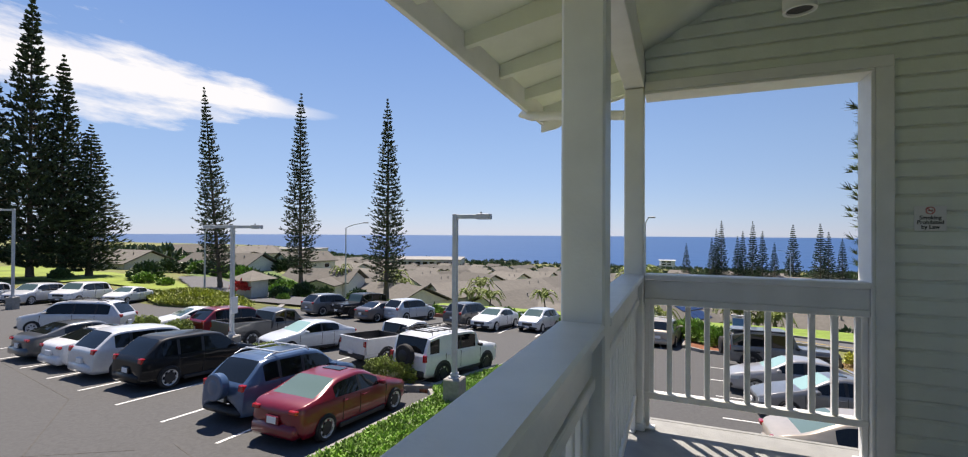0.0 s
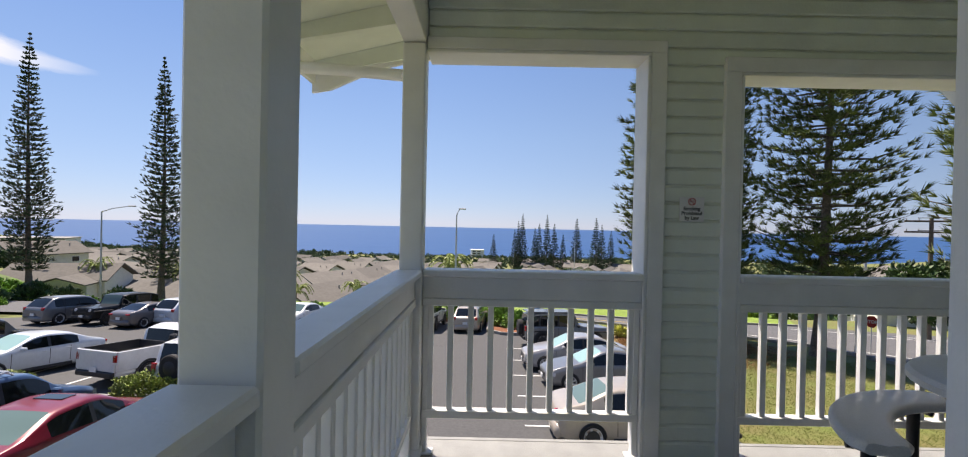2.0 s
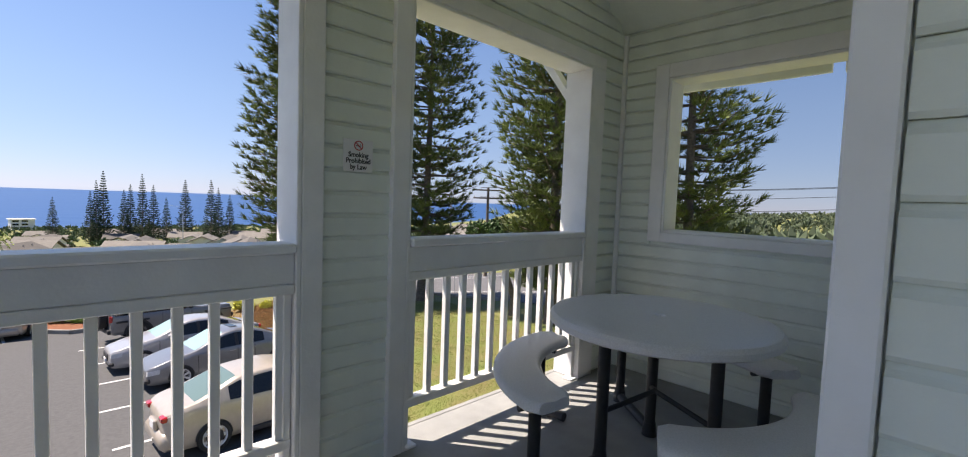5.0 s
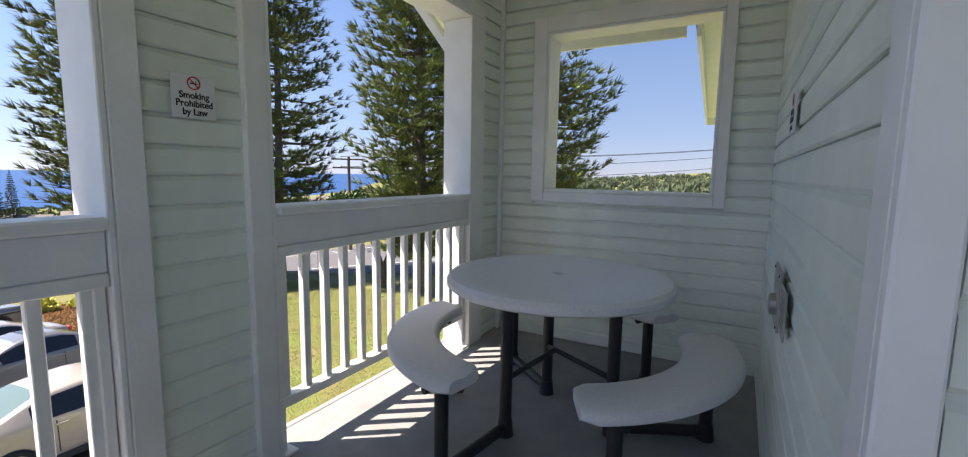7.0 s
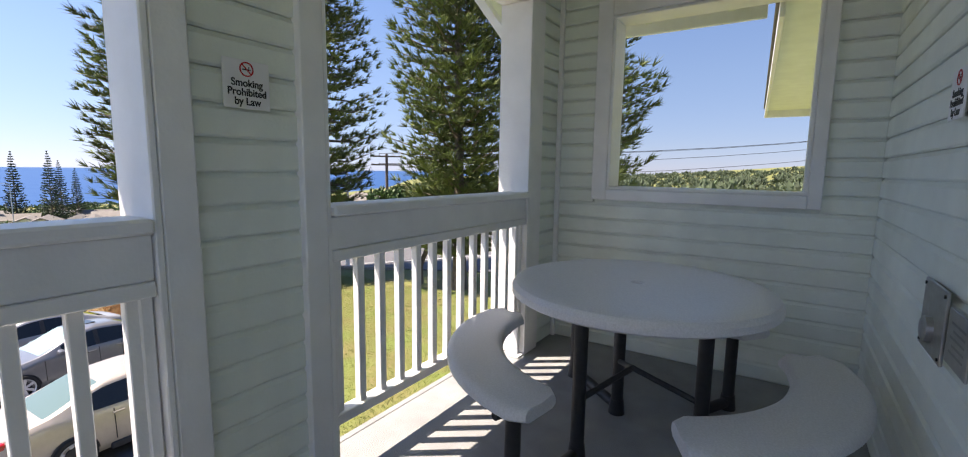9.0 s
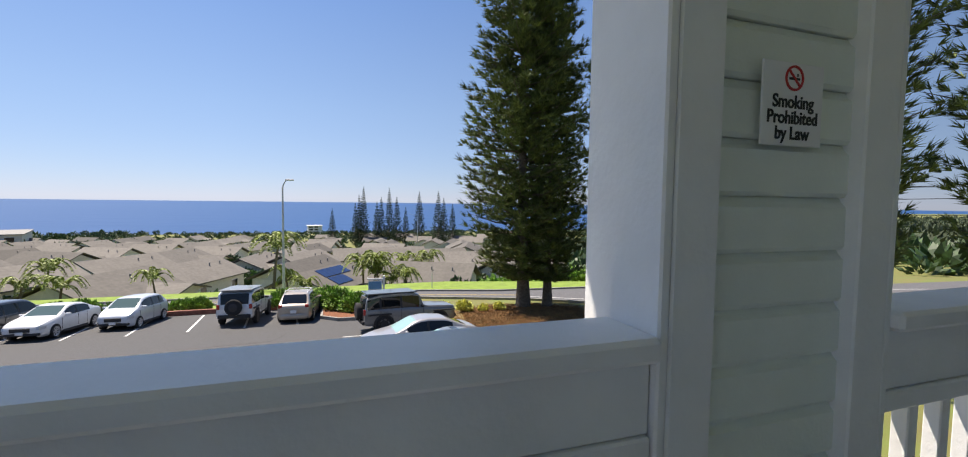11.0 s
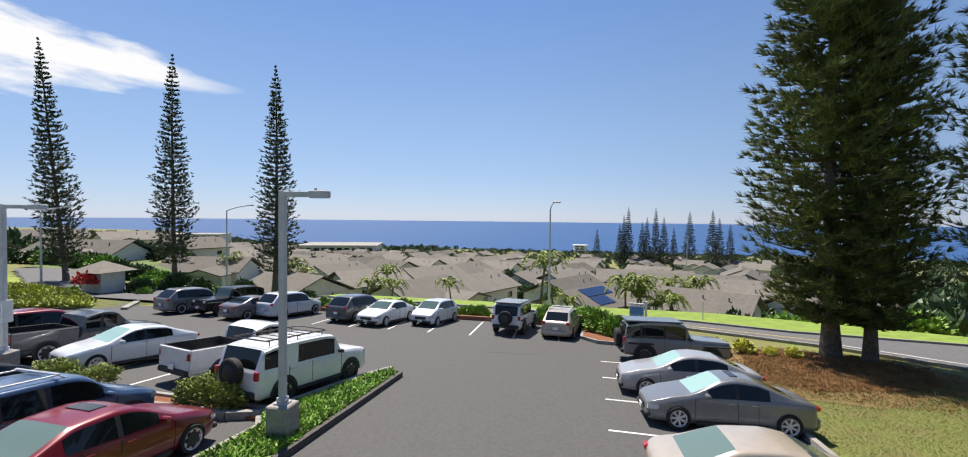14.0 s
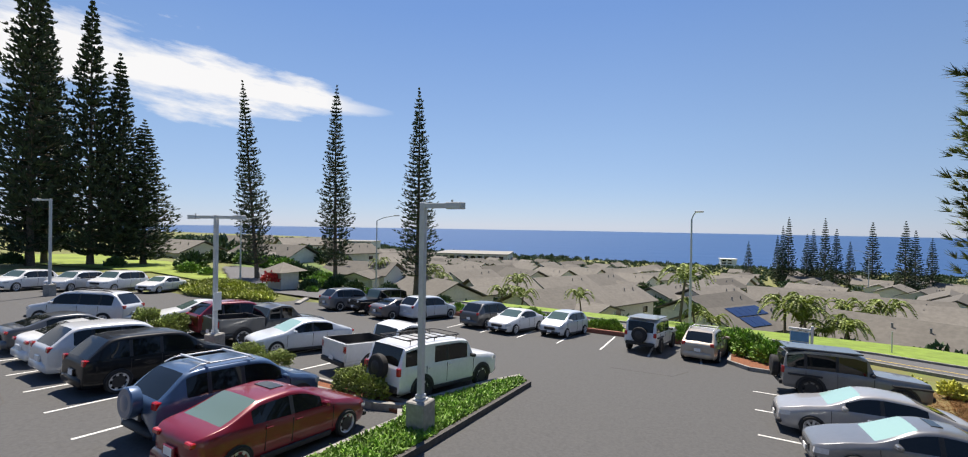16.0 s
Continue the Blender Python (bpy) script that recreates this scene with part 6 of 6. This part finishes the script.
def cover(poly, n, size, width, material, seed, label, lift, up=0.6, zf=None, thin=False):
    m, rg = Mesh(), random.Random(seed)
    xs_, ys_ = [p[0] for p in poly], [p[1] for p in poly]
    made = 0
    while made < n:
        x, y = rg.uniform(min(xs_), max(xs_)), rg.uniform(min(ys_), max(ys_))
        if not inside((x, y), poly):
            continue
        made += 1
        hgt = 0.5 + 0.5 * noise.noise(Vector((x * 1.7, y * 1.7, 0)))
        (needle if thin else spike)(m, Vector((x, y, (zf(x, y) if zf else lot(y)) + lift + rg.uniform(0, 0.10) * hgt)), Vector((rg.uniform(-1, 1), rg.uniform(-1, 1), rg.uniform(0.2, up + 0.4))), size * rg.uniform(0.6, 1.3), width, rg.uniform(0, 6))
    return tagged(new("ground_cover", raw("ground_cover", m, material)), label, "ground cover", kind="stuff")


cover(isl, 15000, 0.15, 0.034, LEAF, 8, "bright green leafy ground cover on the island", 0.12)
# round island with bright cover, and the little gate house
mound = [(-46.5, 24.6), (-40.5, 22.3), (-36, 23.0), (-32.6, 24.7), (-34.0, 26.2), (-41, 29.5), (-49, 30)]
patch("planting_bed", mound, GRASS, 0.15, "low grassy island beyond the bays", "bed")
MOUNDL = mat("yellow_green_mound_leaf", (0.24, 0.27, 0.025), 0.6, var=0.35, scale=0.5, per=-0.3)
cover(mound, 9000, 0.40, 0.085, MOUNDL, 9, "bright yellow-green leafy cover on the far island", 0.15, 0.6, lambda x, y: lot(y) + 0.9 * math.exp(-(((x + 41.5) / 5.0) ** 2 + ((y - 26.4) / 2.2) ** 2)))
bm_ = grid_sheet([-49 + 0.7 * i for i in range(25)], [22.2 + 0.5 * i for i in range(17)], lambda x, y: lot(y) - 0.05 + 0.95 * math.exp(-(((x + 41.5) / 5.0) ** 2 + ((y - 26.4) / 2.2) ** 2)))
structure(part("mound", bm_, mat("olive_mound_soil", (0.10, 0.11, 0.025), 0.95, var=0.3, scale=2.0)), "low planted mound of the far island", "ground")


def drape(name, poly, material, lift, label, cat, size):
    """A ground patch that follows the hillside."""
    m = Mesh()
    xs_, ys_ = [p[0] for p in poly], [p[1] for p in poly]
    for i in range(int((max(xs_) - min(xs_)) / size)):
        for j in range(int((max(ys_) - min(ys_)) / size)):
            x, y = min(xs_) + i * size, min(ys_) + j * size
            if inside((x + size / 2, y + size / 2), poly):
                q = [(x, y), (x + size, y), (x + size, y + size), (x, y + size)]
                m.add([(a, b, ground_z(a, b) + lift) for a, b in q], [(0, 1, 2, 3)])
    structure(part(name, m, material), label, cat)


drape("lawn", [(-110, 18), (-60, 30.2), (-47, 30.5), (-55, 35), (-66, 39), (-110, 44)], mat("watered_green_lawn", (0.19, 0.25, 0.03), 0.9, var=0.25, scale=0.3, bump=0.5, bscale=20), 0.10, "bright green watered lawn under the conifers", "grass", 1.0)
drape("drive", [(-31, 29.8), (-37, 29.6), (-47, 30.2), (-56, 35.5), (-66, 41), (-64, 46), (-56, 42.5), (-48, 38), (-40, 36.8), (-32, 36.2)], ROADM, 0.16, "grey asphalt drive round the gate house", "road", 0.5)
drape("lawn", [(-70, 44), (-24, 42), (-24, 52), (-70, 60)], mat("garden_green", (0.09, 0.14, 0.03), 0.9, var=0.35, scale=0.4, bump=0.5, bscale=20), 0.06, "green gardens between the bungalows", "grass", 1.0)
for x, y, s, d in ((-45.6, 34.6, 0.5, 1), (-39.6, 34.4, 0.55, 0), (-38.2, 33.6, 0.4, 1), (-44.2, 31.9, 0.3, 1), (-61, 33.5, 0.75, 1), (-57.5, 33.8, 0.55, 1), (-64, 35.5, 1.0, 0), (-52.5, 46, 0.9, 1), (-49, 44.5, 0.8, 1), (-45, 43.5, 0.9, 0), (-40, 43.5, 0.7, 1), (-36, 43.2, 0.8, 0), (-58, 47, 1.0, 0), (-66, 48, 1.0, 1), (-33, 44, 0.6, 1), (-28.5, 43.8, 0.6, 0), (-24, 45, 0.7, 1)):
    bush(B_LIME if d else B_DARK, x, y, ground_z(x, y), (s, s, s), x, "leafy green shrub near the gate house", "shrub", "shrubs near the gate house")
kerb_line([(-30.6, 25.6), (-33.5, 29.0)], CONC, 0.4, 0.16, "grey concrete kerb of a narrow island")
hut = empty("gate_house", "little gate house with tan roof and red flowers", "hut")
part("wall", Mesh().box(-1.1, 1.1, -1.1, 1.1, 0, 2.0, 0.02), STUCCO, hut)
m = Mesh().add([(-1.8, -1.8, 1.95), (1.8, -1.8, 1.95), (1.8, 1.8, 1.95), (-1.8, 1.8, 1.95), (0, 0, 2.9)], [(0, 1, 4), (1, 2, 4), (2, 3, 4), (3, 0, 4), (3, 2, 1, 0)])
part("roof", m, ROOF, hut)
part("window", Mesh().box(-0.6, 0.6, -1.13, -1.08, 0.9, 1.7), GLASS, hut)
hut.location = (-42.0, 33.0, ground_z(-42, 33) + 0.1)
m = Mesh()
leaf_blob(m, (0, 0, 0.5), (1.2, 0.8, 0.9), 260, 0.3, 0.1, random.Random(3))
fl = tagged(new("flower_bush", raw("flower_bush", m, mat("red_flowers", (0.45, 0.03, 0.03), 0.7, var=0.3))), "red flowering bush beside the gate house", "bush")
fl.location = (-41.8, 31.2, lot(31.2) + 0.6)
# kerb wall behind the far bays, mulch bed, sign
strip("kerb", (-29.5, 30.75), (0.6, 30.75), 0.25, REDKERB, 0.28, "low reddish kerb wall behind the bays", "kerb", None, 0.5)
bed = [(0.75, 26.3), (1.6, 25.2), (4.3, 25.0), (4.9, 26.3), (1.6, 30.9), (0.75, 30.6)]
patch("planting_bed", bed, MULCH, 0.14, "red-brown mulch bed at the corner of the bays", "bed")
kerb_line([(0.68, 30.6), (0.68, 26.2), (1.55, 25.1), (4.35, 24.9)], CONC, 0.15, 0.18, "grey concrete kerb round the mulch bed")
kerb_line([(6.65, 21.5), (6.7, 6.9), (1.3, 6.5)], CONC, 0.15, 0.16, "grey concrete kerb along the lawn")
st = empty("property_sign", "white post with a hanging blue and white board", "sign")
part("post", Mesh().box(-0.06, 0.06, -0.06, 0.06, -0.5, 1.75, 0.01), WHITE, st)
part("arm", Mesh().box(-0.95, 0.0, -0.05, 0.05, 1.5, 1.6, 0.01), WHITE, st)
bd = part("board", Mesh().box(-0.90, -0.10, -0.02, 0.02, 0.35, 1.45, 0.006), WHITE, st)
part("blue_panel", Mesh().box(-0.86, -0.14, -0.026, -0.021, 0.95, 1.40), BLUE, bd)
for i in range(3):
    part("writing_bar", Mesh().box(-0.80, -0.20, -0.027, -0.0265, 0.85 - 0.13 * i, 0.91 - 0.13 * i), BLUE, bd)
st.location, st.rotation_euler = (4.2, 27.2, lot(27.2) + 0.45), (0, 0, radians(-8))
mk = tagged(part("marker_post", Mesh().tube([(0, 0, 0), (0, 0, 1.5)], 0.035, 8), GALV), "thin grey marker post on the verge", "post")
mk.location = (9.6, 38.0, lot(38) - 0.1)
# verge of bright grass between road and houses
patch("verge", [(-30, 31.2), (0.5, 31.2), (3.0, 34.2), (-24, 36.1), (-30, 35)], mat("bright_verge_grass", (0.16, 0.24, 0.03), 0.9, var=0.2, scale=1.2, bump=0.6), 0.03, "bright green grass verge", "grass")
patch("verge", [(-24, 39.6), (1.2, 37.5), (8.4, 36.3), (14, 33.7), (24, 32.1), (26, 36), (12, 42.8), (-24, 43)], mat("bright_bank_grass", (0.17, 0.25, 0.03), 0.9, var=0.2, scale=1.2, bump=0.6), 0.035, "bright green grass bank below the road", "grass")
kerb_line([(-24, 39.55), (1.2, 37.45), (8.4, 36.25), (14, 33.65), (24, 32.05)], CONC, 0.2, 0.14, "grey concrete kerb of the road")
kerb_line([(-24, 36.15), (6.5, 32.95), (14, 28.55), (19, 23.45), (20.4, 17)], CONC, 0.2, 0.12, "grey concrete kerb of the road")
# road paint
for a, b, mtl in (((-10, 36.6), (6.5, 34.6), YLINE), ((6.5, 34.6), (15, 30.6), YLINE), ((20.6, 22.0), (26.5, 14.5), LINE), ((22.5, 30.5), (34, 24.3), LINE), ((26, 27.2), (44, 21.0), LINE), ((15, 29.6), (19.6, 25.2), LINE)):
    strip("road_line", a, b, 0.14, mtl, 0.02, "painted line on the road", "road marking")
ss = empty("stop_sign", "red octagonal stop sign on a thin post", "sign")
part("post", Mesh().tube([(0, 0, 0), (0, 0, 2.1)], 0.03, 8), GALV, ss)
pl8 = [(0.38 * math.cos(radians(22.5 + 45 * i)), 2.0 + 0.38 * math.sin(radians(22.5 + 45 * i))) for i in range(8)]
part("plate", Mesh().prism(pl8, "y", -0.045, -0.033), RED, ss)
ob = part("lettering", letters("STOP", 0.27, WHITE), None, ss)
ob.location = (0, -0.048, 1.91)
ss.scale = (0.72, 0.72, 0.85)
ss.location, ss.rotation_euler = (20.72, 21.5, lot(21.5)), (0, 0, radians(-40))
gp = tagged(part("white_post", Mesh().box(-0.09, 0.09, -0.09, 0.09, 0, 2.2, 0.01), WHITE), "white square post by the road", "post")
gp.location = (19.97, 21.45, lot(21.45))
up = empty("utility_pole", "brown wooden utility pole with two cross arms", "utility pole")
part("pole", Mesh().tube([(0, 0, 0), (0, 0, 7.8)], [0.17, 0.11], 10), BARK, up, smooth=40)
for z in (7.6, 6.9):
    arm = part("cross_arm", Mesh().box(-1.3, 1.3, -0.06, 0.06, z - 0.06, z + 0.06, 0.01), BARK, up)
    for xx in (-1.2, -0.6, 0.6, 1.2):
        part("insulator", Mesh().tube([(xx, 0, z + 0.06), (xx, 0, z + 0.2)], [0.04, 0.03], 8), GALV, arm)
up.location, up.rotation_euler = (29.0, 27.0, lot(27.0)), (0, 0, radians(-35))
for i, dz in enumerate((7.8, 7.8, 7.0, 6.0)):
    a = Vector((29 + (i % 2) * 1.8 - 0.9, 27 - (i % 2), lot(27) + dz))
    b = Vector((70, -18, dz - 2.0 + 1.0))
    pts = [a.lerp(b, k / 10) - Vector((0, 0, 1.1 * (1 - (2 * k / 10 - 1) ** 2))) for k in range(11)]
    w = tagged(part("power_line", Mesh().tube(pts, 0.022, 5), BLACK), "thin black overhead power line", "cable", "overhead power lines")
for x, y in ((6.9, 7.6), (4.9, 6.35)):
    bxx = tagged(part("lawn_marker", Mesh().box(-0.11, 0.11, -0.04, 0.04, 0, 0.30, 0.01), WHITE), "small white marker board on the lawn", "marker")
    bxx.location = (x, y, lot(y))
LITTER = mat("brown_needle_litter", (0.21, 0.125, 0.055), 0.95, var=0.35, scale=5, col2=(0.17, 0.15, 0.05), bump=0.7, bscale=30)
patch("mulch_patch", [(7.0, 19.2), (8.2, 17.6), (10.4, 17.2), (12.6, 18.9), (14.8, 20.2), (16.5, 22.2), (15.9, 25.0), (14.2, 26.9), (11, 27.3), (8.4, 26.4), (7.1, 24.0)], LITTER, -0.038, "brown needle litter under the pines", "ground")
cover([(6.9, 7.0), (6.9, 22), (12, 24), (18, 19), (16, 8), (9, 4), (3.0, 4.0), (4.0, 6.3)], 70000, 0.055, 0.007, mat("lawn_blades", (0.15, 0.18, 0.038), 0.85, var=0.25, scale=0.35, per=-0.12), 12, "short dry grass of the lawn", -0.045, thin=True)
LIT2 = mat("fallen_brown_needles", (0.24, 0.13, 0.05), 0.95, var=0.3, scale=2.0, per=-0.3)
cover([(7.4, 20.0), (9.0, 18.6), (12.2, 19.6), (14.6, 21.2), (15.6, 23.8), (14.0, 26.4), (11, 26.8), (8.6, 25.8)], 26000, 0.11, 0.014, LIT2, 14, "fallen brown needles under the pines", -0.03, 0.2, thin=True)
cover([(6.8, 18.0), (12.2, 17.2), (17, 21.2), (15.6, 26.4), (11, 27.6), (6.9, 25.8)], 9000, 0.11, 0.014, LIT2, 15, "scattered brown needles on the lawn", -0.03, 0.2, thin=True)
# cracks in the asphalt
for a, b in (((-12, 1.5), (-16.5, 4.6)), ((-16.5, 4.6), (-24, 6.0)), ((-11, 3.2), (-14.5, 0.5)), ((-4, 21.0), (-1.4, 21.2)), ((-1.4, 21.2), (-0.9, 22.6)), ((-7, 2.8), (-10.5, 3.8))):
    strip("asphalt_crack", a, b, 0.03, DARKK, 0.004, "dark sealed crack in the asphalt", "road marking")

# ---- wall boards ----
courses(wall_a, "x", 0.0175, -1, spans_a, 0.0, 3.62)
courses(wall_b, "y", XW + 0.0175, -1, spans_b, 0.0, 2.57)
courses(wall_c, "x", YN - 0.0175, 1, lambda a, b: [(XE + 0.105, XW)] if b < 2.55 else [(max(XE + 0.105, 0.02 + (b - 2.6) / 0.55), XW - (b - 2.58) / 0.55)], 0.0, 3.5)
courses(wall_d, "y", XE + 0.0175, -1, lambda a, b: [(-4.6, YN - 0.049)], 0.0, 3.3)
